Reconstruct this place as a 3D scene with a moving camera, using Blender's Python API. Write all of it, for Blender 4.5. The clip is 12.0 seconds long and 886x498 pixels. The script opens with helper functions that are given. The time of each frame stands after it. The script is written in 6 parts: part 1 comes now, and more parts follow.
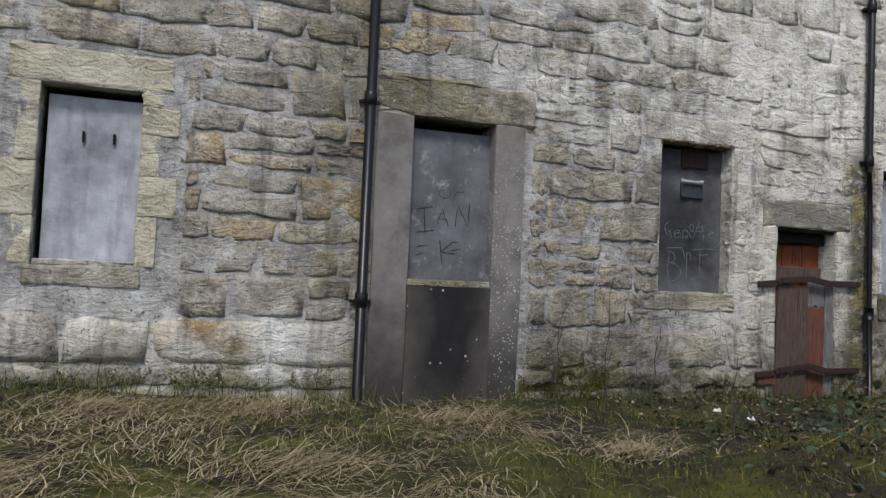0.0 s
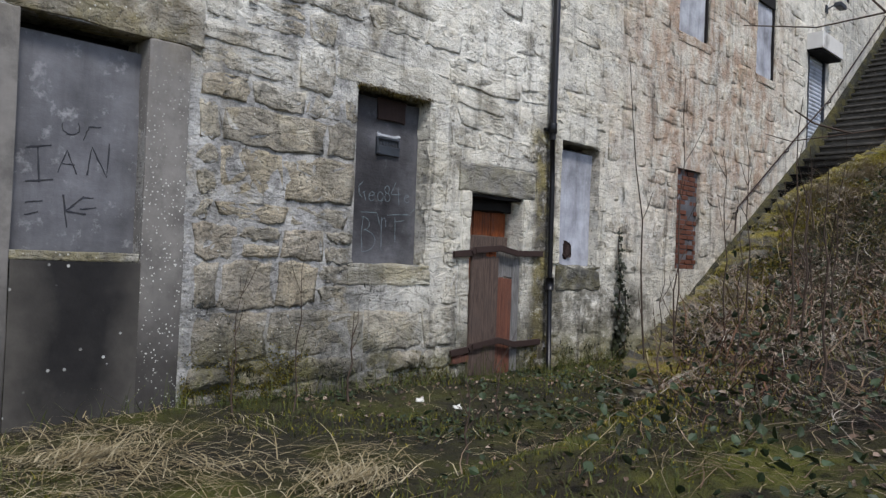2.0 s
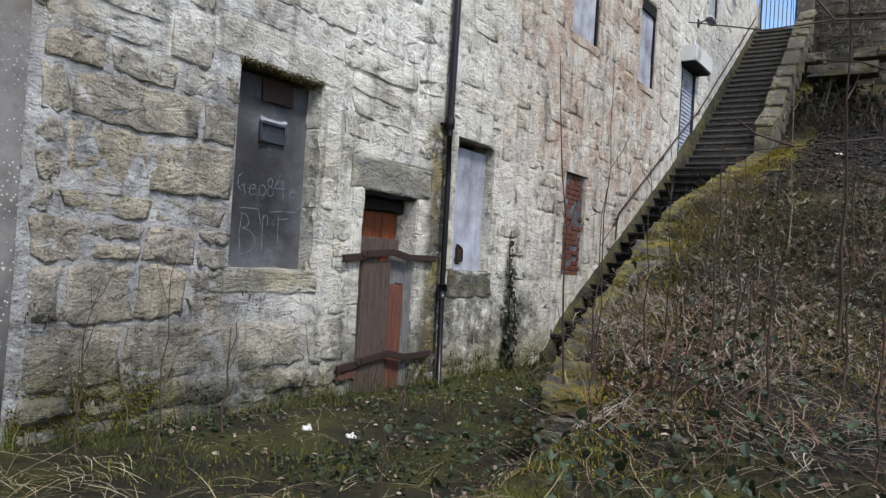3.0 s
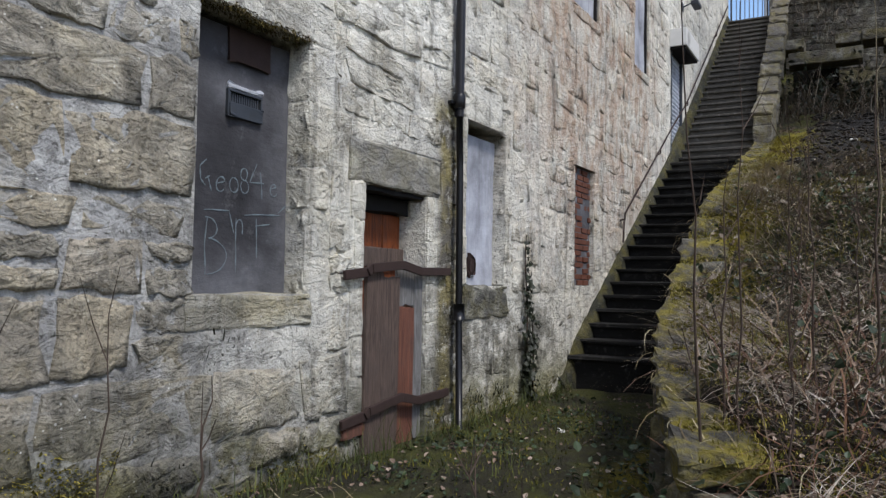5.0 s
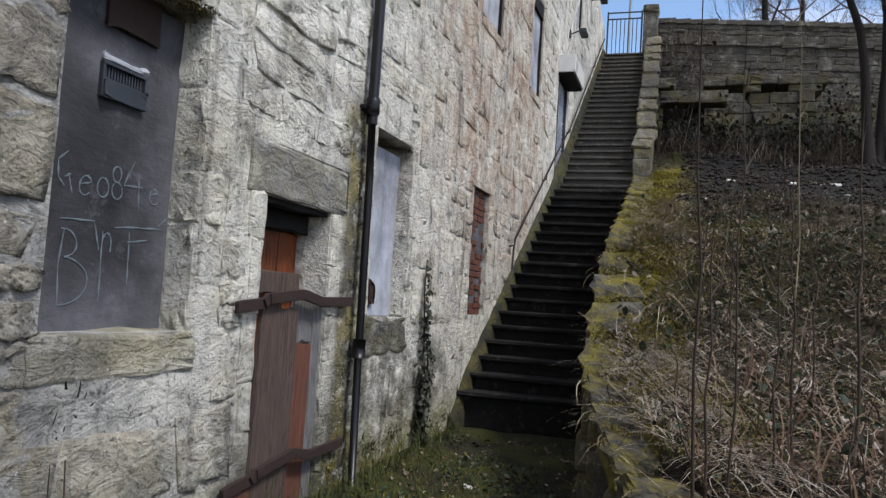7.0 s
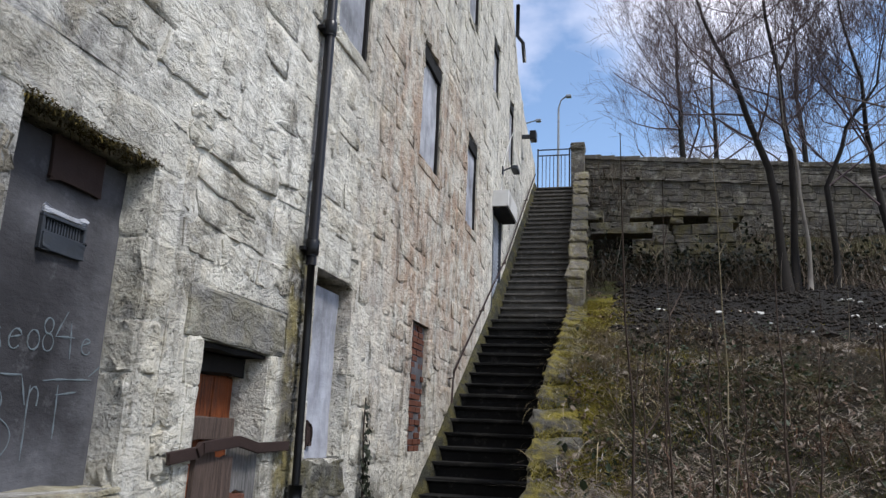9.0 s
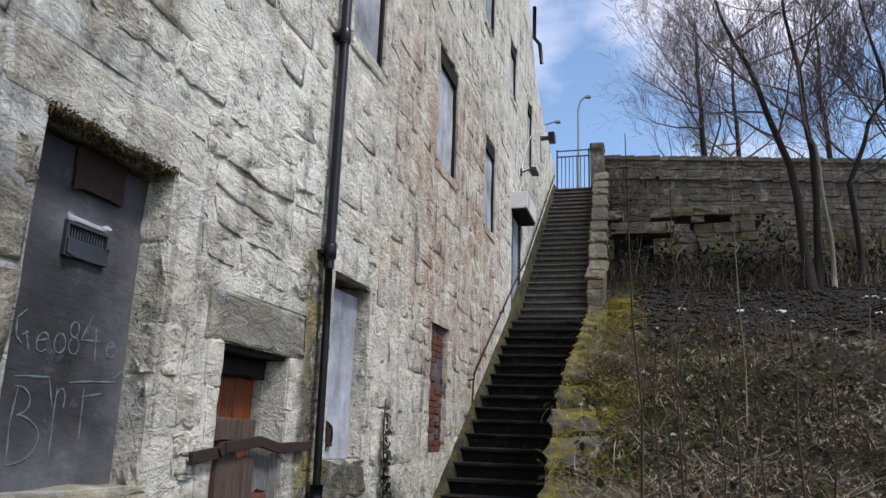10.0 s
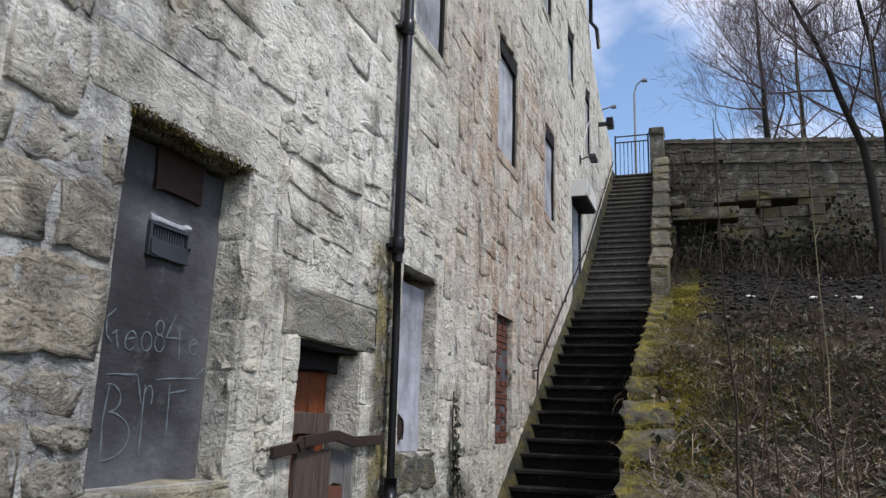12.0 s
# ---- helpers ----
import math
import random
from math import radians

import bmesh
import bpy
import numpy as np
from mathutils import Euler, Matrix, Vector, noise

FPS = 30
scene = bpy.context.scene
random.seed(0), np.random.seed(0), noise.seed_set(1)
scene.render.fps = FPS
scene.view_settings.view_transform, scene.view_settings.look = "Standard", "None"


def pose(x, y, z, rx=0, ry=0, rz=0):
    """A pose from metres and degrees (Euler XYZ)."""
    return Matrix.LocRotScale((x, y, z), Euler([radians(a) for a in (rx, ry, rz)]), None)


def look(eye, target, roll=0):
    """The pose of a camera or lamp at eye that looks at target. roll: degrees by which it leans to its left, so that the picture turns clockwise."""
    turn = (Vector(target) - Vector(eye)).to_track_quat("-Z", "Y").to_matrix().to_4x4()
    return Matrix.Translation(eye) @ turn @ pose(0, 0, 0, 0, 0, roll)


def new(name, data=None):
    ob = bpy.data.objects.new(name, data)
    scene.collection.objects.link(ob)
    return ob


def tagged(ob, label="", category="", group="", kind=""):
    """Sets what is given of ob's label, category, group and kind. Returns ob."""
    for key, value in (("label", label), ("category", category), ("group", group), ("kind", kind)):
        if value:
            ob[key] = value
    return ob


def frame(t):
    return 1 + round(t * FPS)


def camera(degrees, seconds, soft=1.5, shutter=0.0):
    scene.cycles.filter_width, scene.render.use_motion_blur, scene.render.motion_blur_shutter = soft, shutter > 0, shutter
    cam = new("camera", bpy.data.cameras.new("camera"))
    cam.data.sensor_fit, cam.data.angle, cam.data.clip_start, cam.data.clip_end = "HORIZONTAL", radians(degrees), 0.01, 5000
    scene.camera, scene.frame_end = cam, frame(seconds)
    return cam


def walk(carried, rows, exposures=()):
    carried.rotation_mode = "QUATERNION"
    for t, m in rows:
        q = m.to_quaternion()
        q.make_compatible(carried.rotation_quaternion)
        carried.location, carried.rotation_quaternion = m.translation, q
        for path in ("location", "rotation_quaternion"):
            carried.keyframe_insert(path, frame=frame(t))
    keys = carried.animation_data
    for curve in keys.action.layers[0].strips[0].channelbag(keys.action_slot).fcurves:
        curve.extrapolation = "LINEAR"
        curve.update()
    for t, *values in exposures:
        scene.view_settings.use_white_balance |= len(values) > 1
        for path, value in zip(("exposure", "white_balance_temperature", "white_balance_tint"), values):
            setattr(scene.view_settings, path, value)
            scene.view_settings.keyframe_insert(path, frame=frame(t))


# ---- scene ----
cam = camera(60.5, 12.0, 1.4)
PATH = [
    (0, (-0.434, -0.149, 1.358), (0.213, 1.741, 1.442), 2.5),
    (0.5, (-0.306, 0.182, 1.408), (0.646, 1.938, 1.498), 1.4),
    (1, (-0.105, 0.539, 1.405), (1.007, 2.197, 1.531), 2.6),
    (1.5, (-0.058, 0.945, 1.425), (1.324, 2.391, 1.461), 3.1),
    (2, (0.076, 1.389, 1.386), (1.5, 2.793, 1.422), 2.2),
    (2.5, (0.253, 1.823, 1.432), (1.72, 3.182, 1.434), 3.3),
    (3, (0.428, 2.158, 1.481), (2.09, 3.27, 1.52), 3.6),
    (5, (1.503, 3.641, 1.438), (3.246, 4.619, 1.526), 1.0),
    (5.5, (1.708, 3.907, 1.466), (3.518, 4.753, 1.553), 3.1),
    (6, (1.807, 4.16, 1.551), (3.673, 4.879, 1.58), -0.4),
    (6.5, (2.001, 4.342, 1.583), (3.865, 5.059, 1.697), 2.5),
    (7, (2.047, 4.403, 1.593), (3.945, 5.02, 1.724), 3.7),
    (7.5, (2.015, 4.411, 1.668), (3.911, 4.94, 2.024), 2.2),
    (9.5, (1.934, 4.345, 1.678), (3.818, 4.819, 2.155), 2.4),
    (10, (1.904, 4.31, 1.654), (3.776, 4.833, 2.125), 2.0),
    (10.5, (1.964, 4.381, 1.673), (3.83, 4.923, 2.147), 2.3),
    (11, (1.915, 4.329, 1.659), (3.775, 4.889, 2.136), 2.8),
    (11.5, (1.893, 4.335, 1.656), (3.75, 4.916, 2.12), 3.3),
    (12, (1.911, 4.439, 1.682), (3.748, 5.096, 2.121), 1.9),
]
walk(cam, [(t, look(eye, target, roll)) for t, eye, target, roll in PATH],
     [(0.0, 0.0, 6550, 10), (2.0, 0.21, 6450, 10), (3.0, 0.40, 6350, 10), (5.0, 0.29, 6350, 10), (6.0, 0.26, 6350, 10), (10.0, 0.24, 6400, 10), (12.0, 0.20, 6420, 10)])

# ---- light: a bright, broken sky with a veiled sun behind the camera's right shoulder ----
SUN_ELEV, SUN_TURN = 56.0, 200.0          # degrees; the turn is clockwise from +y, seen from above
world = bpy.data.worlds.new("sky")
scene.world = world
world.use_nodes = True
wt = world.node_tree
wt.nodes.clear()
w_out = wt.nodes.new("ShaderNodeOutputWorld")
w_bg = wt.nodes.new("ShaderNodeBackground")
w_bg.inputs["Strength"].default_value = 0.13
w_sky = wt.nodes.new("ShaderNodeTexSky")
w_sky.sky_type = "NISHITA"
w_sky.sun_disc = False
w_sky.sun_elevation = radians(SUN_ELEV)
w_sky.sun_rotation = radians(SUN_TURN)
w_co = wt.nodes.new("ShaderNodeTexCoord")
w_map = wt.nodes.new("ShaderNodeMapping")
w_map.inputs["Scale"].default_value = (1.6, 1.6, 3.2)
w_map.inputs["Location"].default_value = (0.35, 0.1, 0.2)
w_n = wt.nodes.new("ShaderNodeTexNoise")
w_n.inputs["Scale"].default_value = 1.5
w_n.inputs["Detail"].default_value = 7.0
w_n.inputs["Roughness"].default_value = 0.52
w_r = wt.nodes.new("ShaderNodeValToRGB")
w_r.color_ramp.elements[0].position = 0.44
w_r.color_ramp.elements[1].position = 0.66
w_mix = wt.nodes.new("ShaderNodeMix")
w_mix.data_type = "RGBA"
w_mix.inputs["B"].default_value = (8.4, 8.3, 9.4, 1)
wt.links.new(w_co.outputs["Generated"], w_map.inputs["Vector"])
wt.links.new(w_map.outputs["Vector"], w_n.inputs["Vector"])
wt.links.new(w_n.outputs["Fac"], w_r.inputs["Fac"])
wt.links.new(w_r.outputs["Color"], w_mix.inputs["Factor"])
w_gain = wt.nodes.new("ShaderNodeMix")
w_gain.data_type, w_gain.blend_type = "RGBA", "MULTIPLY"
w_gain.inputs["Factor"].default_value = 1.0
w_gain.inputs["B"].default_value = (1.35, 1.4, 1.45, 1)
wt.links.new(w_sky.outputs["Color"], w_gain.inputs["A"])
wt.links.new(w_gain.outputs["Result"], w_mix.inputs["A"])
wt.links.new(w_mix.outputs["Result"], w_bg.inputs["Color"])
wt.links.new(w_bg.outputs["Background"], w_out.inputs["Surface"])

sun_data = bpy.data.lights.new("sun", "SUN")
sun_data.energy = 2.75
sun_data.angle = radians(11)
sun_data.color = (1.0, 0.97, 0.93)
sun_ob = new("sun", sun_data)
sa, se = radians(SUN_TURN), radians(SUN_ELEV)
sun_dir = Vector((math.sin(sa) * math.cos(se), math.cos(sa) * math.cos(se), math.sin(se)))
sun_ob.matrix_world = look(sun_dir * 60, (0, 0, 0))

# ---- materials ----
def lin(c):
    """A colour as seen on a screen (0 to 255) as a linear base colour."""
    return tuple((v / 255 / 12.92 if v < 10 else ((v / 255 + 0.055) / 1.055) ** 2.4) for v in c) + (1,)


class Mat:
    """A node material with short calls for noise, ramps and mixes, all in world metres."""

    def __init__(self, name, rough=0.9, metal=0.0):
        self.m = bpy.data.materials.new(name)
        self.m.use_nodes = True
        self.t = self.m.node_tree
        self.b = self.t.nodes["Principled BSDF"]
        self.b.inputs["Roughness"].default_value = rough
        self.b.inputs["Metallic"].default_value = metal
        self.b.inputs["Specular IOR Level"].default_value = 0.3
        self.pos = self.t.nodes.new("ShaderNodeNewGeometry").outputs["Position"]

    def n(self, kind, **inputs):
        node = self.t.nodes.new(kind)
        for k, v in inputs.items():
            self.put(node.inputs[k.replace("_", " ")], v)
        return node

    def put(self, socket, v):
        if isinstance(v, bpy.types.NodeSocket):
            self.t.links.new(v, socket)
        else:
            socket.default_value = v

    def stretch(self, sx, sy, sz):
        node = self.n("ShaderNodeMapping", Vector=self.pos)
        node.inputs["Scale"].default_value = (sx, sy, sz)
        return node.outputs["Vector"]

    def noise(self, scale, detail=4.0, rough=0.55, at=None, distort=0.0):
        return self.n("ShaderNodeTexNoise", Vector=at or self.pos, Scale=scale, Detail=detail, Roughness=rough, Distortion=distort).outputs["Fac"]

    def cells(self, scale, at=None, out="Distance"):
        return self.n("ShaderNodeTexVoronoi", Vector=at or self.pos, Scale=scale).outputs[out]

    def ramp(self, fac, lo, hi, c0=(0, 0, 0, 1), c1=(1, 1, 1, 1)):
        node = self.n("ShaderNodeValToRGB", Fac=fac)
        e = node.color_ramp.elements
        e[0].position, e[1].position, e[0].color, e[1].color = lo, hi, c0, c1
        return node.outputs["Color"]

    def colours(self, fac, stops):
        node = self.n("ShaderNodeValToRGB", Fac=fac)
        e = node.color_ramp.elements
        while len(e) < len(stops):
            e.new(0.5)
        for el, (p, c) in zip(e, stops):
            el.position, el.color = p, c
        return node.outputs["Color"]

    def mix(self, fac, a, b, how="MIX"):
        node = self.t.nodes.new("ShaderNodeMix")
        node.data_type, node.blend_type = "RGBA", how
        self.put(node.inputs["Factor"], fac)
        self.put(node.inputs["A"], a)
        self.put(node.inputs["B"], b)
        return node.outputs["Result"]

    def math(self, how, a, b=0.0, clamp=False):
        node = self.t.nodes.new("ShaderNodeMath")
        node.operation, node.use_clamp = how, clamp
        self.put(node.inputs[0], a)
        self.put(node.inputs[1], b)
        return node.outputs[0]

    def axis(self, k):
        return self.n("ShaderNodeSeparateXYZ", Vector=self.pos).outputs[k]

    def band(self, axis, lo, hi, soft, wobble=None, amount=0.0):
        """1 between lo and hi along an axis, fading over soft metres, its edge moved by a noise."""
        v = self.axis(axis)
        if wobble is not None:
            v = self.math("ADD", v, self.math("MULTIPLY", self.math("SUBTRACT", wobble, 0.5), amount))
        up = self.n("ShaderNodeMapRange", Value=v, From_Min=lo - soft, From_Max=lo + soft).outputs["Result"]
        dn = self.n("ShaderNodeMapRange", Value=v, From_Min=hi - soft, From_Max=hi + soft, To_Min=1.0, To_Max=0.0).outputs["Result"]
        return self.math("MULTIPLY", up, dn)

    def random(self):
        return self.n("ShaderNodeObjectInfo").outputs["Random"]

    def tone(self):
        node = self.t.nodes.new("ShaderNodeAttribute")
        node.attribute_name = "tone"
        return node.outputs["Fac"]

    def bump(self, height, strength=0.5, distance=0.01, after=None):
        node = self.n("ShaderNodeBump", Height=height, Strength=strength, Distance=distance)
        if after is not None:
            self.t.links.new(after, node.inputs["Normal"])
        self.t.links.new(node.outputs["Normal"], self.b.inputs["Normal"])
        return node.outputs["Normal"]

    def done(self, colour, rough=None):
        self.put(self.b.inputs["Base Color"], colour)
        if rough is not None:
            self.put(self.b.inputs["Roughness"], rough)
        return self.m


def plain(name, c, rough=0.8, metal=0.0, vary=0.25, scale=9.0, bump=0.15, dirt=(60, 55, 45)):
    k = Mat(name, rough, metal)
    base = lin(c)
    dark = tuple(v * (1 - vary) for v in base[:3]) + (1,)
    lite = tuple(min(1, v * (1 + vary)) for v in base[:3]) + (1,)
    col = k.mix(k.noise(scale, 6), dark, lite)
    col = k.mix(k.ramp(k.noise(scale * 0.35, 5, 0.65), 0.55, 0.75), col, k.mix(0.55, col, lin(dirt)))
    k.bump(k.noise(scale * 8, 4), bump, 0.004)
    return k.done(col)


def wall_stains(k, col):
    """Limewash, soot, lichen, damp and pink wash that lie over stone and mortar alike."""
    big = k.noise(0.9, 5, 0.6)
    soot = k.ramp(k.noise(1.7, 10, 0.74, k.stretch(1.2, 1, 0.8)), 0.44, 0.64)
    soot = k.math("MULTIPLY", soot, k.n("ShaderNodeMapRange", Value=k.axis(0), From_Min=4.2, From_Max=7.0, To_Min=0.66, To_Max=0.32).outputs["Result"])
    col = k.mix(soot, col, lin((72, 70, 66)))
    # a thin old limewash from the dressed jambs of the second window onwards
    wash = k.ramp(k.noise(2.2, 10, 0.74), 0.36, 0.58)
    wash = k.math("MULTIPLY", wash, k.n("ShaderNodeMapRange", Value=k.math("ADD", k.axis(0), k.math("MULTIPLY", big, 2.0)), From_Min=5.2, From_Max=6.8, To_Min=0.12, To_Max=0.92).outputs["Result"])
    col = k.mix(wash, col, k.mix(k.noise(5.0, 6, 0.7), lin((184, 176, 156)), lin((236, 233, 222))))
    west = k.math("MULTIPLY", k.ramp(k.noise(2.4, 9, 0.74), 0.42, 0.60), k.math("MULTIPLY", k.band(0, -40, 1.1, 0.5, big, 1.2), 0.35))
    col = k.mix(west, col, lin((218, 214, 204)))
    upper = k.math("MULTIPLY", k.ramp(k.noise(2.0, 8, 0.7), 0.40, 0.58), k.math("MULTIPLY", k.band(2, 2.9, 5.2, 0.4, big, 0.9), k.band(0, 2.4, 7.5, 0.6, big, 1.2)))
    col = k.mix(k.math("MULTIPLY", upper, 0.75), col, lin((228, 225, 215)))
    warm = k.ramp(k.noise(2.9, 7, 0.7), 0.54, 0.68)
    col = k.mix(k.math("MULTIPLY", warm, 0.26), col, lin((180, 164, 122)))
    pink = k.math("MULTIPLY", k.band(0, 8.9, 14.6, 0.9, big, 2.0), k.band(2, 2.2, 6.6, 0.9, big, 2.0))
    col = k.mix(k.math("MULTIPLY", k.math("MULTIPLY", pink, k.ramp(k.noise(3.2, 7, 0.72, k.stretch(1.3, 1, 0.6)), 0.38, 0.60)), 0.75), col, lin((154, 122, 98)))
    far = k.math("MULTIPLY", k.band(0, 14.4, 40, 1.0, big, 2.0), k.ramp(k.noise(1.8, 8, 0.7), 0.3, 0.6))
    col = k.mix(k.math("MULTIPLY", far, 0.55), col, lin((228, 225, 215)))
    white = k.math("MULTIPLY", k.band(2, -0.5, 0.95, 0.3, big, 0.8), k.ramp(k.noise(3.0, 8, 0.7), 0.45, 0.60))
    col = k.mix(k.math("MULTIPLY", white, k.math("ADD", k.math("MULTIPLY", k.band(0, -20, 0.95, 0.2), 0.75), k.math("MULTIPLY", k.band(0, 7.6, 10.5, 0.4), 0.7))), col, lin((226, 224, 216)))
    foot = k.math("MULTIPLY", k.band(2, -1.0, 0.62, 0.2, big, 0.5), k.ramp(k.noise(3.0, 6, 0.7), 0.40, 0.52))
    foot = k.math("MULTIPLY", foot, k.band(0, -20.0, 10.4, 0.5))
    col = k.mix(k.math("MULTIPLY", foot, 0.75), col, lin((92, 88, 30)))
    patch = k.math("MULTIPLY", k.band(0, 0.2, 1.02, 0.1, k.noise(4, 6), 0.5), k.band(2, 0.36, 0.98, 0.1, k.noise(4.4, 6), 0.6))
    col = k.mix(k.math("MULTIPLY", patch, 0.8), col, lin((224, 222, 216)))
    # lower wall darker from x 2.7 to 7.4, its edge broken by noise
    base_dark = k.math("MULTIPLY", k.band(2, -1.0, 0.8, 0.35, k.noise(1.8, 6), 0.9), k.math("MULTIPLY", k.band(0, 2.7, 7.4, 0.3), k.ramp(k.noise(2.6, 7, 0.7), 0.36, 0.56)))
    col = k.mix(k.math("MULTIPLY", base_dark, 0.7), col, lin((56, 55, 49)))
    damp = k.ramp(k.noise(2.2, 4, 0.6, k.stretch(3.0, 1, 0.3)), 0.54, 0.70)
    col = k.mix(k.math("MULTIPLY", damp, 0.6), col, lin((66, 63, 57)))
    side = k.math("MULTIPLY", k.band(0, 0.55, 1.35, 0.22, k.noise(2.5, 5), 0.35), 0.45)
    run = k.math("MULTIPLY", k.band(0, 6.98, 7.40, 0.09, k.noise(3.5, 6), 0.35), k.band(2, -1, 3.1, 0.2))
    side = k.math("MAXIMUM", side, run)
    col = k.mix(k.math("MULTIPLY", side, 0.85), col, k.mix(k.ramp(k.noise(4, 6), 0.45, 0.6), lin((58, 52, 42)), lin((112, 100, 44))))
    low = k.math("MULTIPLY", k.band(0, 6.9, 9.8, 0.3), k.math("MULTIPLY", k.band(2, 0.55, 1.2, 0.15, k.noise(2.5, 6), 0.7), k.ramp(k.noise(3.4, 7, 0.7), 0.40, 0.55)))
    col = k.mix(k.math("MULTIPLY", low, 0.75), col, lin((66, 63, 50)))
    # blotches of weathering, dark and pale, a hand to an arm across
    blot = k.ramp(k.noise(4.6, 10, 0.76), 0.34, 0.47, (1, 1, 1, 1), (0, 0, 0, 1))
    east = k.n("ShaderNodeMapRange", Value=k.axis(0), From_Min=4.6, From_Max=6.2).outputs["Result"]
    col = k.mix(k.math("MULTIPLY", blot, k.math("SUBTRACT", 0.68, k.math("MULTIPLY", east, 0.1))), col, lin((62, 60, 55)))
    pale = k.ramp(k.noise(5.4, 10, 0.76, k.stretch(1, 1, 1.3)), 0.55, 0.66)
    col = k.mix(k.math("MULTIPLY", pale, k.math("ADD", 0.25, k.math("MULTIPLY", east, 0.3))), col, lin((226, 223, 213)))
    pock = k.math("MULTIPLY", k.ramp(k.noise(26, 6, 0.66), 0.36, 0.42, (1, 1, 1, 1), (0, 0, 0, 1)), k.ramp(k.noise(1.6, 6), 0.38, 0.56))
    col = k.mix(k.math("MULTIPLY", pock, 0.75), col, lin((46, 43, 38)))
    speck = k.ramp(k.cells(24), 0.10, 0.17, (1, 1, 1, 1), (0, 0, 0, 1))
    speck = k.math("MULTIPLY", speck, k.ramp(k.noise(3.0, 4), 0.50, 0.60))
    col = k.mix(k.math("MULTIPLY", speck, 0.75), col, lin((226, 225, 218)))
    return col


def crumbly(k):
    """Relief of weathered stone: broad hollows, flaking beds and open grain."""
    beds = k.noise(7, 7, 0.66, k.stretch(0.75, 1, 1.5), 0.8)
    pits = k.cells(34, k.n("ShaderNodeMapping", Vector=k.pos).outputs["Vector"])
    grain = k.noise(42, 6, 0.72)
    h = k.math("ADD", beds, k.math("MULTIPLY", grain, 0.2))
    return k.math("ADD", h, k.math("MULTIPLY", k.ramp(pits, 0.05, 0.4), 0.10)), grain, beds


def wall_stone():
    k = Mat("rubble_sandstone", 0.93)
    tone = k.tone()
    col = k.colours(tone, [(0.0, lin((122, 118, 111))), (0.2, lin((156, 151, 141))), (0.4, lin((188, 182, 168))),
                           (0.55, lin((148, 134, 119))), (0.7, lin((136, 132, 124))), (0.82, lin((174, 162, 136))), (1.0, lin((202, 196, 181)))])
    dull = k.n("ShaderNodeMapRange", Value=k.axis(0), From_Min=1.5, From_Max=3.2, To_Min=0.15, To_Max=0.66).outputs["Result"]
    col = k.mix(dull, col, lin((158, 153, 143)))
    relief, grain, beds = crumbly(k)
    patch = k.noise(6.0, 8, 0.68)
    col = k.mix(0.7, col, k.colours(patch, [(0.28, lin((104, 102, 97))), (0.5, lin((184, 180, 170))), (0.70, lin((226, 222, 210)))]), "OVERLAY")
    ochre = k.math("MULTIPLY", k.ramp(tone, 0.76, 0.80), k.ramp(k.noise(4, 5, 0.7), 0.36, 0.54))
    ochre = k.math("MULTIPLY", ochre, k.n("ShaderNodeMapRange", Value=k.axis(0), From_Min=0.8, From_Max=3.2, To_Min=0.85, To_Max=0.10).outputs["Result"])
    col = k.mix(ochre, col, lin((168, 136, 84)))
    col = k.mix(k.ramp(grain, 0.34, 0.50, (0.75, 0.75, 0.75, 1), (0, 0, 0, 1)), col, lin((52, 48, 42)))
    col = k.mix(k.ramp(beds, 0.30, 0.42, (0.6, 0.6, 0.6, 1), (0, 0, 0, 1)), col, lin((60, 56, 50)))
    col = wall_stains(k, col)
    k.bump(relief, 1.0, 0.055)
    return k.done(col)


def wall_mortar():
    k = Mat("lime_mortar", 0.95)
    col = k.colours(k.noise(4, 9, 0.7), [(0.28, lin((122, 120, 115))), (0.5, lin((172, 169, 161))), (0.70, lin((210, 207, 197)))])
    blue = k.colours(k.noise(4, 9, 0.7), [(0.28, lin((98, 99, 103))), (0.5, lin((142, 143, 147))), (0.70, lin((186, 187, 188)))])
    cool = k.n("ShaderNodeMapRange", Value=k.math("ADD", k.axis(0), k.noise(1.2, 4)), From_Min=4.4, From_Max=6.2, To_Min=0.62, To_Max=0.0).outputs["Result"]
    col = k.mix(cool, col, blue)
    relief, grain, beds = crumbly(k)
    col = k.mix(k.ramp(grain, 0.32, 0.46, (0.6, 0.6, 0.6, 1), (0, 0, 0, 1)), col, lin((58, 55, 51)))
    col = wall_stains(k, col)
    k.bump(relief, 1.0, 0.042)
    return k.done(col)


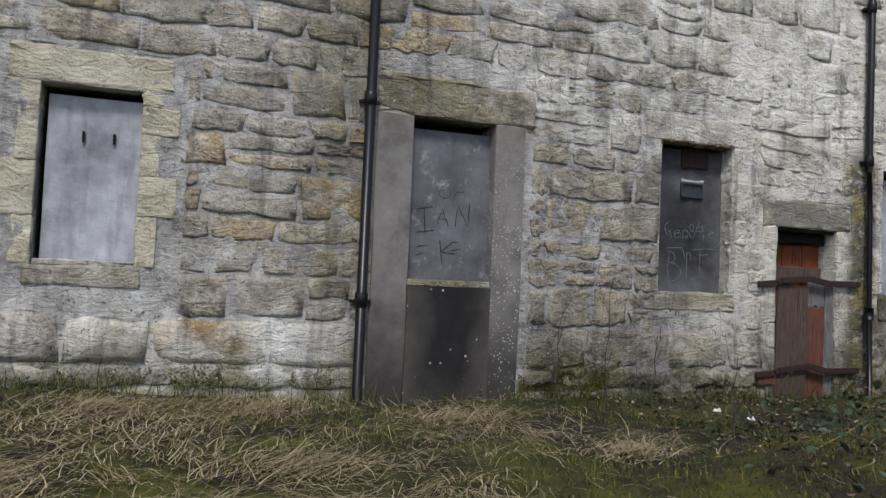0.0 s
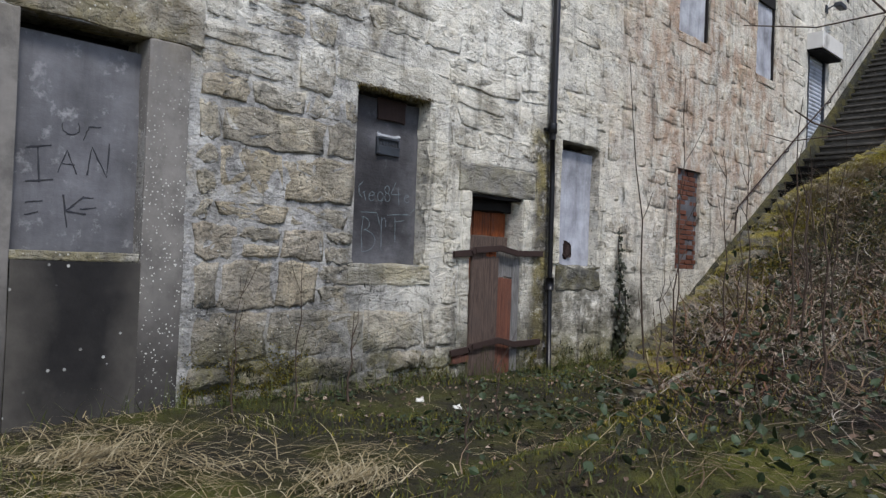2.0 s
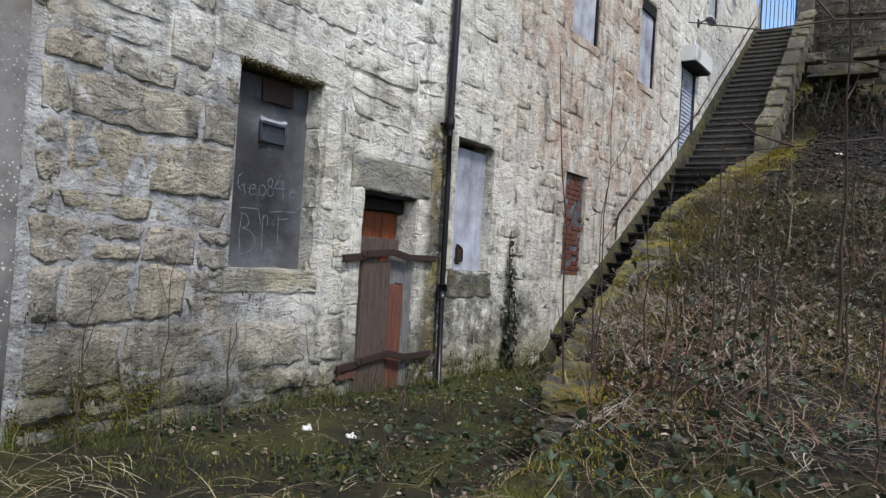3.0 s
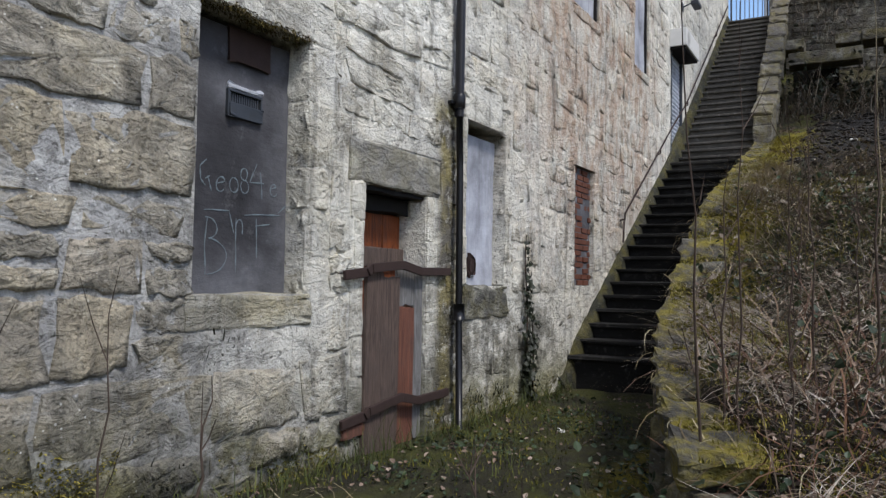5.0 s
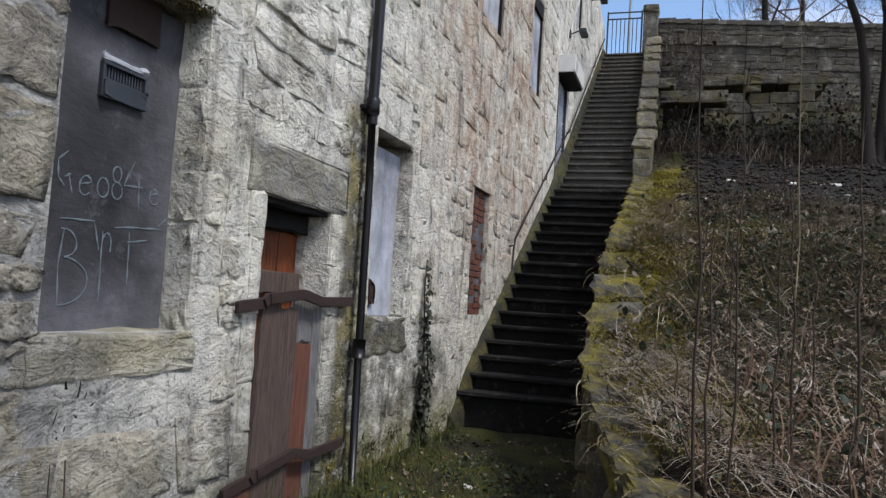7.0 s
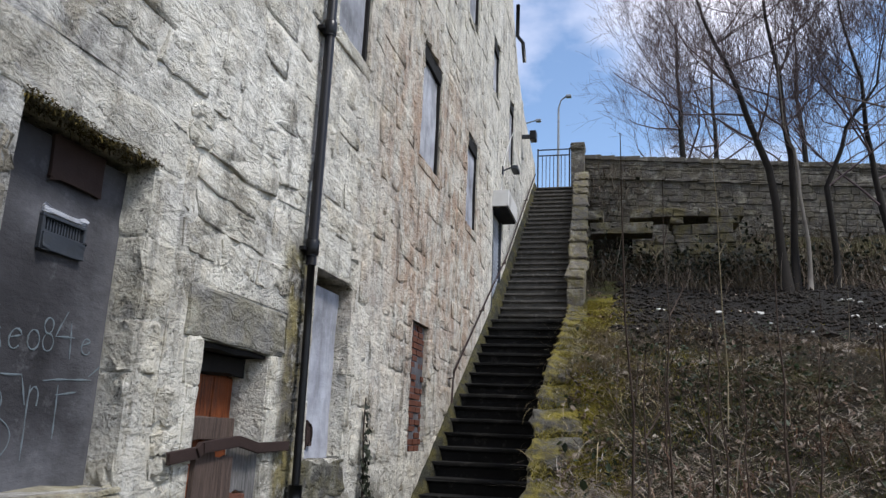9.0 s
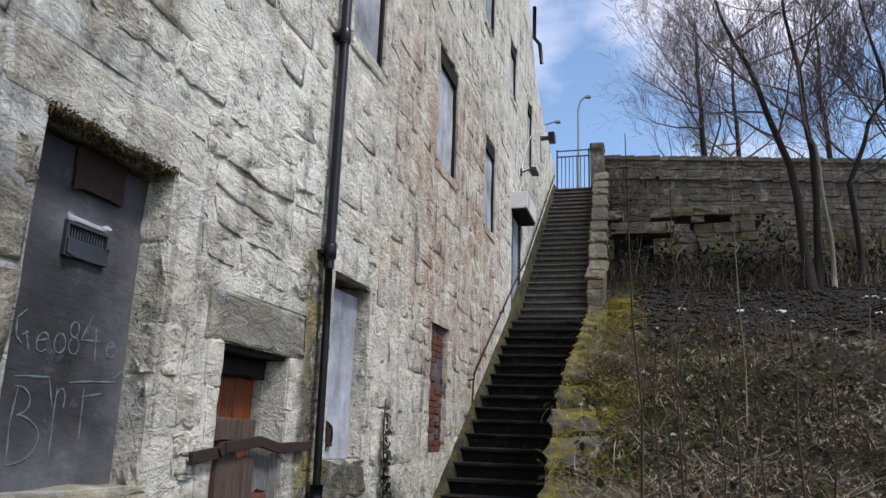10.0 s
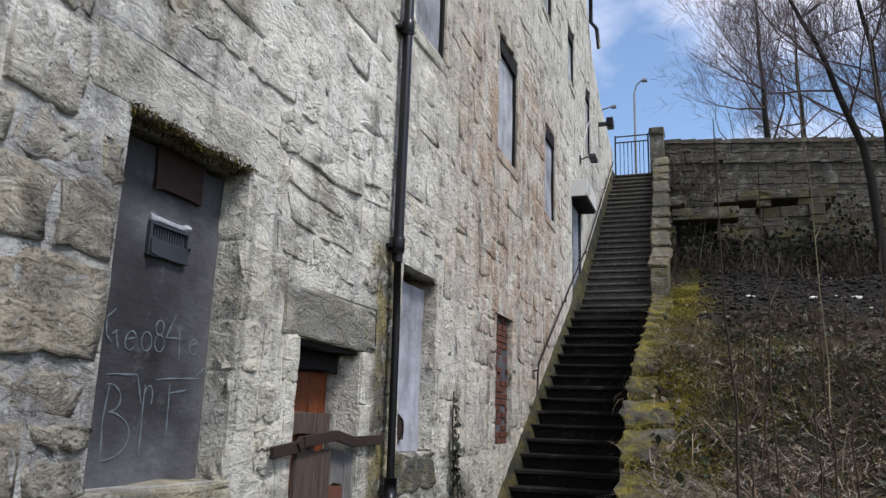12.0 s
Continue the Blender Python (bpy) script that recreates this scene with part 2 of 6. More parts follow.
def dressed_stone(name, c, moss=0.0, lime=0.35, weathered=False):
    k = Mat(name, 0.9)
    base = lin(c)
    col = k.mix(k.noise(6, 9, 0.72), tuple(v * 0.42 for v in base[:3]) + (1,), tuple(min(1, v * 1.3) for v in base[:3]) + (1,))
    col = k.mix(k.math("MULTIPLY", k.ramp(k.noise(3.2, 8, 0.7), 0.52, 0.68), lime), col, lin((214, 210, 194)))
    col = k.mix(k.ramp(k.noise(20, 8, 0.72), 0.30, 0.46, (0.55, 0.55, 0.55, 1), (0, 0, 0, 1)), col, lin((70, 66, 60)))
    speck = k.math("MULTIPLY", k.ramp(k.cells(30), 0.12, 0.18, (1, 1, 1, 1), (0, 0, 0, 1)), k.ramp(k.noise(2.5, 3), 0.5, 0.6))
    col = k.mix(k.math("MULTIPLY", speck, 0.3), col, lin((224, 222, 210)))
    if moss:
        col = k.mix(k.math("MULTIPLY", k.ramp(k.noise(3.6, 8, 0.7), 0.44, 0.58), moss), col, k.mix(k.noise(12, 6, 0.7), lin((84, 78, 22)), lin((146, 132, 46))))
    if weathered:
        col = wall_stains(k, col)
    k.bump(crumbly(k)[0], 1.0, 0.05)
    return k.done(col)


def render_coat(name, c, streak=0.5):
    """Cement render over blocked-up openings, streaked and cloudy."""
    k = Mat(name, 0.85)
    base = lin(c)
    col = k.mix(k.ramp(k.noise(2.1, 8, 0.6), 0.28, 0.72), tuple(v * 0.38 for v in base[:3]) + (1,), tuple(min(1, v * 1.5) for v in base[:3]) + (1,))
    run = k.ramp(k.noise(4.5, 6, 0.6, k.stretch(2.2, 1, 0.35)), 0.48, 0.72)
    col = k.mix(k.math("MULTIPLY", run, streak), col, lin((70, 70, 72)))
    col = k.mix(k.math("MULTIPLY", k.ramp(k.noise(7, 6, 0.7), 0.58, 0.72), 0.4), col, lin((196, 196, 198)))
    k.bump(k.math("ADD", k.noise(9, 6, 0.6, k.stretch(1, 1, 2.0)), k.math("MULTIPLY", k.noise(90, 3), 0.15)), 0.45, 0.012)
    return k.done(col)


def dark_render():
    k = Mat("damp_dark_render", 0.8)
    col = k.mix(k.ramp(k.noise(2.2, 7, 0.62), 0.3, 0.7), lin((10, 9, 10)), lin((42, 40, 39)))
    fade = k.n("ShaderNodeMapRange", Value=k.math("ADD", k.axis(2), k.math("MULTIPLY", k.noise(4, 5), 0.5)), From_Min=1.0, From_Max=1.75).outputs["Result"]
    col = k.mix(k.math("MULTIPLY", fade, 0.35), col, lin((26, 25, 26)))
    inner = k.math("MULTIPLY", k.band(0, 1.74, 2.34, 0.14, k.noise(3.0, 6), 0.35), k.band(2, 0.2, 2.0, 0.3, k.noise(2.0, 5), 0.6))
    col = k.mix(inner, k.mix(k.noise(4.5, 7, 0.62), lin((40, 38, 36)), lin((92, 88, 82))), col)
    speck = k.math("MULTIPLY", k.ramp(k.cells(11), 0.10, 0.14, (1, 1, 1, 1), (0, 0, 0, 1)), k.ramp(k.noise(3, 3), 0.48, 0.6))
    col = k.mix(k.math("MULTIPLY", speck, 0.8), col, lin((196, 196, 190)))
    k.bump(k.noise(14, 6, 0.65), 0.4, 0.01)
    return k.done(col)


def smooth_surround():
    """Pinkish grey cement of the tall doorway's surround, pitted and speckled with lichen."""
    k = Mat("cement_surround", 0.9)
    col = k.mix(k.noise(4.5, 8, 0.66), lin((80, 77, 74)), lin((148, 144, 139)))
    top = k.n("ShaderNodeMapRange", Value=k.math("ADD", k.axis(2), k.math("MULTIPLY", k.noise(3, 5), 0.6)), From_Min=2.9, From_Max=3.6).outputs["Result"]
    col = k.mix(k.math("MULTIPLY", k.math("MULTIPLY", top, k.ramp(k.noise(5, 6, 0.7), 0.35, 0.6)), 0.35), col, lin((132, 118, 84)))
    col = k.mix(k.math("MULTIPLY", k.ramp(k.noise(2.4, 7, 0.7), 0.50, 0.68), 0.55), col, lin((62, 60, 58)))
    low = k.math("MULTIPLY", k.band(2, -1, 0.95, 0.5, k.noise(2.5, 6), 1.0), 0.85)
    col = k.mix(low, col, lin((36, 33, 31)))
    speck = k.math("MULTIPLY", k.ramp(k.math("ADD", k.cells(34), k.math("MULTIPLY", k.noise(60, 3), 0.2)), 0.26, 0.34, (1, 1, 1, 1), (0, 0, 0, 1)), k.band(0, 2.30, 3.0, 0.12))
    speck = k.math("MULTIPLY", speck, k.math("MULTIPLY", k.ramp(k.noise(7, 5, 0.7), 0.38, 0.50), k.band(2, 0.3, 2.5, 0.5)))
    col = k.mix(k.math("MULTIPLY", speck, 0.8), col, lin((206, 206, 198)))
    k.bump(k.noise(26, 7, 0.7), 0.45, 0.008)
    return k.done(col)


def weathered_wood(name, c, c2):
    k = Mat(name, 0.82)
    g = k.ramp(k.noise(5, 9, 0.7, k.stretch(9, 9, 0.6), 1.5), 0.3, 0.68)
    col = k.mix(g, lin(c), lin(c2))
    col = k.mix(k.math("MULTIPLY", k.ramp(k.noise(3.2, 6, 0.7), 0.5, 0.7), 0.5), col, lin((64, 56, 52)))
    k.bump(g, 0.55, 0.006)
    return k.done(col)


def earth(name, stops, scale=7.0, relief=0.05):
    k = Mat(name, 0.96)
    col = k.colours(k.noise(scale, 8, 0.7), stops)
    col = k.mix(k.ramp(k.noise(scale * 7, 6, 0.7), 0.36, 0.52, (0.7, 0.7, 0.7, 1), (0, 0, 0, 1)), col, lin((34, 30, 24)))
    k.bump(k.math("ADD", k.noise(scale * 2, 8, 0.7), k.math("MULTIPLY", k.noise(scale * 9, 5), 0.4)), 1.0, relief)
    return k, col


def ground_cover():
    k, col = earth("rough_ground", [(0.25, lin((24, 22, 16))), (0.45, lin((46, 41, 28))), (0.58, lin((58, 56, 28))), (0.75, lin((80, 70, 50)))])
    moss = k.ramp(k.noise(1.6, 6, 0.62), 0.46, 0.62)
    col = k.mix(k.math("MULTIPLY", moss, 0.85), col, k.mix(k.noise(9, 6, 0.7), lin((52, 58, 16)), lin((104, 104, 34))))
    wob = k.noise(1.3, 5)
    dank = k.math("MULTIPLY", k.band(0, 2.0, 11.0, 0.7, wob, 1.6), k.band(1, 4.3, 9.0, 0.3, wob, 0.5))
    col = k.mix(k.math("MULTIPLY", dank, 0.5), col, lin((26, 26, 14)))
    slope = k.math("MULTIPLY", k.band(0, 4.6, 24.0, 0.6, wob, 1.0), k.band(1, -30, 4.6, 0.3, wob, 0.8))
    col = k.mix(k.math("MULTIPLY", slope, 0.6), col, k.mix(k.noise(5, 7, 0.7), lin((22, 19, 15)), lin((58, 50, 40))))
    gold = k.math("MULTIPLY", k.band(0, 6.0, 17.0, 0.5), k.math("MULTIPLY", k.band(1, 4.55, 5.05, 0.18, wob, 0.7), k.ramp(k.noise(2.4, 7, 0.7), 0.42, 0.54)))
    col = k.mix(gold, col, k.mix(k.noise(14, 6, 0.7), lin((84, 78, 18)), lin((156, 140, 44))))
    # shade beneath the overhanging brambles, put into the soil colour
    bramble_shade = k.math("MULTIPLY", k.band(0, 4.4, 7.4, 0.4, wob, 1.2), k.band(1, -30, 4.6, 0.3, wob, 0.8))
    col = k.mix(k.math("MULTIPLY", bramble_shade, 0.8), col, k.mix(k.noise(9, 7, 0.7), lin((12, 9, 7)), lin((40, 28, 21))))
    soil = k.math("MULTIPLY", k.band(0, 11.6, 18.5, 0.6, wob, 1.8), k.band(1, -30, 4.45, 0.3, wob, 0.6))
    col = k.mix(k.math("MULTIPLY", soil, 0.85), col, k.mix(k.noise(12, 7, 0.7), lin((8, 7, 7)), lin((34, 30, 28))))
    return k.done(col)


M_STONE, M_MORTAR = wall_stone(), wall_mortar()
M_CREAM = dressed_stone("cream_dressed_stone", (184, 178, 162), 0.06, 0.7, True)
M_PALE = dressed_stone("pale_cream_stone", (198, 190, 168), 0.12, 0.7)
M_BUFF = dressed_stone("buff_dressed_stone", (176, 171, 158), 0.06, 0.55, True)
M_SILL = dressed_stone("mossy_sill_stone", (132, 126, 108), 0.4, 0.3, True)
M_LINTEL = dressed_stone("grey_lintel_stone", (136, 133, 126), 0.2, 0.8)
M_STAINED = dressed_stone("ochre_stained_lintel_stone", (118, 108, 88), 0.4, 0.2, True)
M_SOOTY_SILL = dressed_stone("sooty_sill_stone", (86, 84, 78), 0.25, 0.3)
M_COPING = dressed_stone("mossy_coping_stone", (72, 69, 62), 0.85, 0.12)
M_RUIN = dressed_stone("dark_ruin_stone", (98, 93, 85), 0.35, 0.3)
M_BACK = dressed_stone("sooty_boundary_stone", (98, 94, 88), 0.12, 0.35)
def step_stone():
    """Worn steps, coloured black on the lower flight for damp, moss and bank shade."""
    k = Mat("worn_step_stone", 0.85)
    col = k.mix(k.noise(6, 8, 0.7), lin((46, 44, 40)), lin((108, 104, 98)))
    damp_shade = k.band(0, 0.0, 15.6, 0.8, k.noise(1.5, 5), 1.6)
    col = k.mix(k.math("MULTIPLY", damp_shade, k.ramp(k.noise(3.5, 7, 0.7), 0.15, 0.42)), col, lin((13, 12, 10)))
    col = k.mix(k.math("MULTIPLY", k.ramp(k.noise(9, 6, 0.7), 0.58, 0.7), k.math("SUBTRACT", 0.6, k.math("MULTIPLY", damp_shade, 0.48))), col, lin((150, 147, 140)))
    k.bump(k.noise(16, 8, 0.7), 0.8, 0.014)
    return k.done(col)


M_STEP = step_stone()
M_HAUNCH = dressed_stone("mossy_haunching", (44, 44, 34), 0.22, 0.05)
M_PANEL = render_coat("pale_grey_render", (158, 160, 166), 0.45)
M_PANEL_DARK = render_coat("mid_grey_render", (92, 92, 96), 0.5)
def sooty_render():
    """Dark grey render, bloomed white with salts along its foot and one side."""
    k = Mat("sooty_grey_render", 0.85)
    col = k.mix(k.ramp(k.noise(2.1, 8, 0.6), 0.28, 0.72), lin((32, 31, 33)), lin((70, 69, 72)))
    wob = k.noise(3.0, 6, 0.6)
    salts = k.math("MAXIMUM", k.band(2, 0.9, 1.52, 0.2, wob, 0.5), k.math("MULTIPLY", k.band(0, 5.12, 6.0, 0.14, wob, 0.4), 0.75))
    collar = k.math("MULTIPLY", k.band(0, 4.55, 5.12, 0.12, wob, 0.2), k.band(2, 2.46, 2.66, 0.1, wob, 0.15))
    salts = k.math("MAXIMUM", salts, collar)
    col = k.mix(k.math("MULTIPLY", salts, k.ramp(k.noise(5.0, 7, 0.65), 0.25, 0.7)), col, lin((102, 102, 106)))
    col = k.mix(k.math("MULTIPLY", k.ramp(k.noise(7, 6, 0.7), 0.6, 0.74), 0.3), col, lin((128, 128, 130)))
    k.bump(k.math("ADD", k.noise(9, 6, 0.6, k.stretch(1, 1, 2.0)), k.math("MULTIPLY", k.noise(90, 3), 0.15)), 0.6, 0.014)
    return k.done(col)


M_PANEL_SOOT = sooty_render()
M_PANEL_LITE = render_coat("whitish_board", (156, 158, 166), 0.4)
M_DARK, M_SURROUND = dark_render(), smooth_surround()
M_IRON = plain("black_cast_iron", (17, 17, 20), 0.32, 0.0, 0.3, 12, 0.12, (34, 28, 26))
M_RUST = plain("rusty_iron", (48, 35, 31), 0.85, 0.0, 0.4, 14, 0.4, (46, 34, 30))
M_PLANK = weathered_wood("grey_brown_plank", (42, 33, 29), (100, 84, 75))
M_PLANK_GREY = weathered_wood("silvered_plank", (62, 60, 58), (132, 130, 128))
M_PLANK_RED = weathered_wood("reddish_plank", (64, 40, 32), (116, 74, 58))
M_PLANK_ORANGE = weathered_wood("orange_plank", (66, 32, 16), (140, 74, 34))
M_TIMBER_SHADE = plain("rotten_timber_and_shade", (24, 22, 21), 0.85, 0.0, 0.4, 12, 0.4, (38, 33, 30))
M_BRICK = plain("red_brick", (92, 56, 42), 0.92, 0.0, 0.5, 5, 0.5, (62, 46, 38))
M_SHUTTER = plain("galvanised_shutter", (176, 182, 192), 0.5, 0.0, 0.15, 8, 0.05)
M_BOX = plain("off_white_shutter_box", (206, 204, 200), 0.5, 0.0, 0.12, 6, 0.05)
M_SLATE = plain("dark_slate", (58, 58, 62), 0.7)
M_PAINT = plain("dark_painted_steel", (52, 56, 62), 0.5)
M_STEEL = plain("grey_lamp_steel", (150, 154, 158), 0.5)
M_CHALK = plain("pale_chalk_line", (98, 107, 112), 0.9, 0, 0.35, 30, 0.1)
M_INK = plain("dark_spray_line", (50, 51, 56), 0.9, 0, 0.2, 30, 0.1)
# near-black colour stands in for shade in gaps, slots and recesses
M_SHADE_BLACK = plain("shade_black", (18, 16, 15), 0.95)
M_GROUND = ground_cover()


def leafy(name, colours, rough=0.7, gain=0.62):
    """Blades, stems or leaves, each island with a tint of its own."""
    k = Mat(name, rough)
    r = k.n("ShaderNodeNewGeometry").outputs["Random Per Island"]
    n = len(colours)
    col = k.colours(r, [(i / (n - 1), tuple(v * gain for v in lin(c)[:3]) + (1,)) for i, c in enumerate(colours)])
    col = k.mix(k.math("MULTIPLY", k.noise(22, 4), 0.5), col, lin((40, 36, 26)))
    return k.done(col)


M_STRAW = leafy("dry_straw", [(128, 112, 80), (176, 160, 122), (96, 82, 58), (206, 194, 160), (140, 122, 86)], 0.8, 0.85)
M_GRASS = leafy("winter_grass", [(42, 52, 20), (72, 80, 30), (50, 60, 24), (98, 102, 42)], 0.75, 1.1)
M_MOSS = leafy("yellow_green_moss", [(80, 84, 22), (116, 112, 32), (56, 62, 20), (146, 134, 44)], 0.95, 0.95)
M_EDGE_MOSS = leafy("golden_moss", [(96, 90, 26), (128, 116, 40), (74, 74, 26), (146, 134, 62), (108, 100, 30)], 0.95, 1.35)
M_LINTEL_MOSS = leafy("dark_gold_moss", [(70, 60, 20), (104, 88, 32), (48, 42, 16), (124, 108, 50)], 0.95, 0.9)
M_TWIG = leafy("dead_stems", [(98, 76, 62), (150, 128, 108), (66, 50, 42), (188, 170, 146), (112, 76, 56)], 0.85, 1.0)
M_LEAF_DEAD = leafy("fallen_leaves", [(98, 80, 68), (146, 126, 112), (70, 57, 50), (182, 164, 148), (118, 96, 80), (50, 41, 36)], 0.8, 1.0)
M_LEAF_GREEN = leafy("bramble_leaves", [(34, 54, 30), (54, 76, 40), (28, 44, 26), (78, 100, 66), (44, 62, 32)], 0.55, 0.6)
M_IVY = leafy("dark_ivy_leaves", [(30, 40, 24), (44, 54, 30), (26, 34, 22)], 0.55)
M_RED_STEM = leafy("reddish_dead_stems", [(112, 68, 46), (160, 116, 88), (82, 48, 34), (196, 168, 138), (132, 84, 60)], 0.8, 0.5)
M_HAY = leafy("bleached_hay", [(152, 138, 120), (194, 183, 166), (112, 98, 84), (212, 204, 190), (160, 146, 128)], 0.85, 1.0)
M_LITTER_LEAF = leafy("bleached_leaf_litter", [(108, 95, 86), (148, 135, 122), (80, 69, 61), (178, 166, 152), (124, 109, 96)], 0.85, 1.0)
M_BRUSH = leafy("dark_brush", [(74, 62, 50), (112, 96, 80), (54, 46, 38), (160, 148, 130)], 0.85, 1.15)
M_SOIL = leafy("dark_soil", [(44, 38, 34), (26, 23, 21), (60, 52, 46), (34, 30, 27)], 0.95, 0.8)
M_LITTER = plain("pale_litter", (206, 204, 198), 0.7)
M_SAPLING = plain("sapling_bark", (66, 54, 46), 0.85, 0, 0.3, 20, 0.2)
M_BARK = plain("grey_brown_bark", (33, 29, 25), 0.9, 0, 0.5, 7, 0.5, (36, 34, 24))
M_BIRCH = plain("pale_birch_bark", (116, 110, 102), 0.85, 0, 0.3, 6, 0.4, (70, 62, 56))
M_BRANCH = plain("thin_branch_bark", (92, 80, 80), 0.9, 0, 0.3, 5, 0.1)

# ---- building blocks ----
def mesh_of(bm, name, mats, smooth=False):
    me = bpy.data.meshes.new(name)
    bm.to_mesh(me)
    bm.free()
    for m in (mats if isinstance(mats, (list, tuple)) else [mats]):
        me.materials.append(m)
    if smooth:
        me.polygons.foreach_set("use_smooth", [True] * len(me.polygons))
    return me


def part(name, bm, material, parent=None, label="", smooth=False):
    ob = new(name, mesh_of(bm, name, material, smooth))
    ob.parent = parent
    return tagged(ob, label) if label else ob


def raw(name, verts, faces, material, parent=None, smooth=False, tones=None, hard=None):
    """One mesh object from plain lists; tones gives each vertex its share of the colour range."""
    me = bpy.data.meshes.new(name)
    me.from_pydata(verts, [], faces)
    me.materials.append(material)
    if tones is not None:
        me.attributes.new("tone", "FLOAT", "POINT").data.foreach_set("value", tones)
    if smooth:
        me.polygons.foreach_set("use_smooth", hard or [True] * len(me.polygons))
    ob = new(name, me)
    ob.parent = parent
    return ob


def thing(name, label, category, kind="", group="", at=(0, 0, 0)):
    ob = new(name)
    ob.location = at
    ob.empty_display_size = 0.1
    return tagged(ob, label, category, group, kind)


def box(bm, x0, x1, y0, y1, z0, z1, bevel=0.0, rough=0.0, cuts=0):
    """A box with worn edges in a bmesh."""
    r = bmesh.ops.create_cube(bm, size=1.0)
    vs = r["verts"]
    bmesh.ops.scale(bm, vec=(x1 - x0, y1 - y0, z1 - z0), verts=vs)
    bmesh.ops.translate(bm, vec=((x0 + x1) / 2, (y0 + y1) / 2, (z0 + z1) / 2), verts=vs)
    es = list({e for v in vs for e in v.link_edges})
    if cuts:
        g = bmesh.ops.subdivide_edges(bm, edges=es, cuts=cuts, use_grid_fill=True)
        vs = list({v for v in g["geom"] if isinstance(v, bmesh.types.BMVert)} | {v for v in vs if v.is_valid})
    if rough:
        for v in vs:
            v.co += noise.noise_vector(v.co * 5.3) * rough
    if bevel:
        sharp = [e for e in {e for v in vs for e in v.link_edges} if len(e.link_faces) == 2 and e.calc_face_angle(0) > 0.7]
        bmesh.ops.bevel(bm, geom=sharp, offset=bevel, segments=2, affect="EDGES", profile=0.6)
    return bm


def block(name, material, parent, x0, x1, y0, y1, z0, z1, bevel=0.012, rough=0.0, cuts=0, label=""):
    return part(name, box(bmesh.new(), x0, x1, y0, y1, z0, z1, bevel, rough, cuts), material, parent, label)


def tube_lists(points, radii, sides=8):
    """Vertices and faces of a tapered tube along points."""
    vs, fs = [], []
    pts = [Vector(p) for p in points]
    for i, p in enumerate(pts):
        d = (pts[min(i + 1, len(pts) - 1)] - pts[max(i - 1, 0)]).normalized()
        a = d.cross(Vector((0.31, 0.17, 1)) if abs(d.z) < 0.9 else Vector((1, 0.1, 0))).normalized()
        b = d.cross(a)
        for s in range(sides):
            w = 2 * math.pi * s / sides
            vs.append(p + (a * math.cos(w) + b * math.sin(w)) * radii[i])
    for i in range(len(pts) - 1):
        for s in range(sides):
            s2 = (s + 1) % sides
            fs.append((i * sides + s, i * sides + s2, (i + 1) * sides + s2, (i + 1) * sides + s))
    fs.append(tuple(range(sides)))
    fs.append(tuple(reversed(range((len(pts) - 1) * sides, len(pts) * sides))))
    return vs, fs


def tube(name, points, radius, material, parent, sides=8, smooth=True):
    rr = radius if isinstance(radius, (list, tuple)) else [radius] * len(points)
    vs, fs = tube_lists(points, rr, sides)
    return raw(name, [tuple(v) for v in vs], fs, material, parent, smooth)


def step(t):
    t = max(0.0, min(1.0, t))
    return t * t * (3 - 2 * t)


def along(x, table):
    """Straight lines between the (x, value) pairs of a short table."""
    if x <= table[0][0]:
        return table[0][1]
    for (a, va), (b, vb) in zip(table, table[1:]):
        if x <= b:
            return va + (vb - va) * (x - a) / (b - a)
    return table[-1][1]


# ---- the lie of the land ----
FACE = 6.78                                   # the long wall's outer face
FOOT_X, FOOT_Z = 10.2, 0.42                   # foot of the stairs
LAND_X, LAND_Z = 15.5, 3.64                   # landing by the shutter
TOP_X, TOP_Z = 21.8, 8.18                     # top of the stairs
LOW_N, HIGH_N = 18, 26
BANK = [(2.2, 0.14), (3.2, 0.36), (4.2, 0.55), (5.2, 0.72), (6.5, 0.92), (7.7, 1.22), (9.05, 1.86), (10.2, 2.42), (12.4, 3.06), (15.2, 3.80),
        (16.8, 4.36), (17.6, 4.55), (19.2, 5.1), (21.0, 6.0), (22.2, 6.8), (22.6, 8.1)]
EDGE = [(5.0, 4.15), (6.5, 4.62), (7.7, 4.88), (9.05, 4.98), (12.2, 5.02), (16.0, 5.18), (22.0, 5.52)]


def stair_z(x):
    return along(x, [(FOOT_X, FOOT_Z), (LAND_X, LAND_Z), (TOP_X, TOP_Z)])


def lump(x, y, s, a):
    return a * noise.noise(Vector((x * s, y * s, 3.7)))


def ground_z(x, y):
    flat = 0.06 + 0.15 * step((y - 1.5) / 4.5) + 0.14 * step((1.2 - x) / 3.0) * step((y - 4.0) / 2.6) + lump(x, y, 0.8, 0.05) + lump(x, y, 3.1, 0.025)
    if x > 22.6:
        return 8.1
    b = along(x, BANK) + lump(x, y, 0.55, 0.16) * step((x - 4) / 3) + lump(x, y, 1.9, 0.06) + lump(x, y, 5.0, 0.02)
    b = max(b, flat)
    e = along(x, EDGE)
    soft = 0.9 - 0.75 * step((x - 4.6) / 1.6)
    k = step((y - e + 0.02 + soft / 2 * (1 if x < 6 else 0)) / max(0.12, soft))
    low = flat if x < FOOT_X else min(b, stair_z(x) - 0.5)
    return b * (1 - k) + low * k


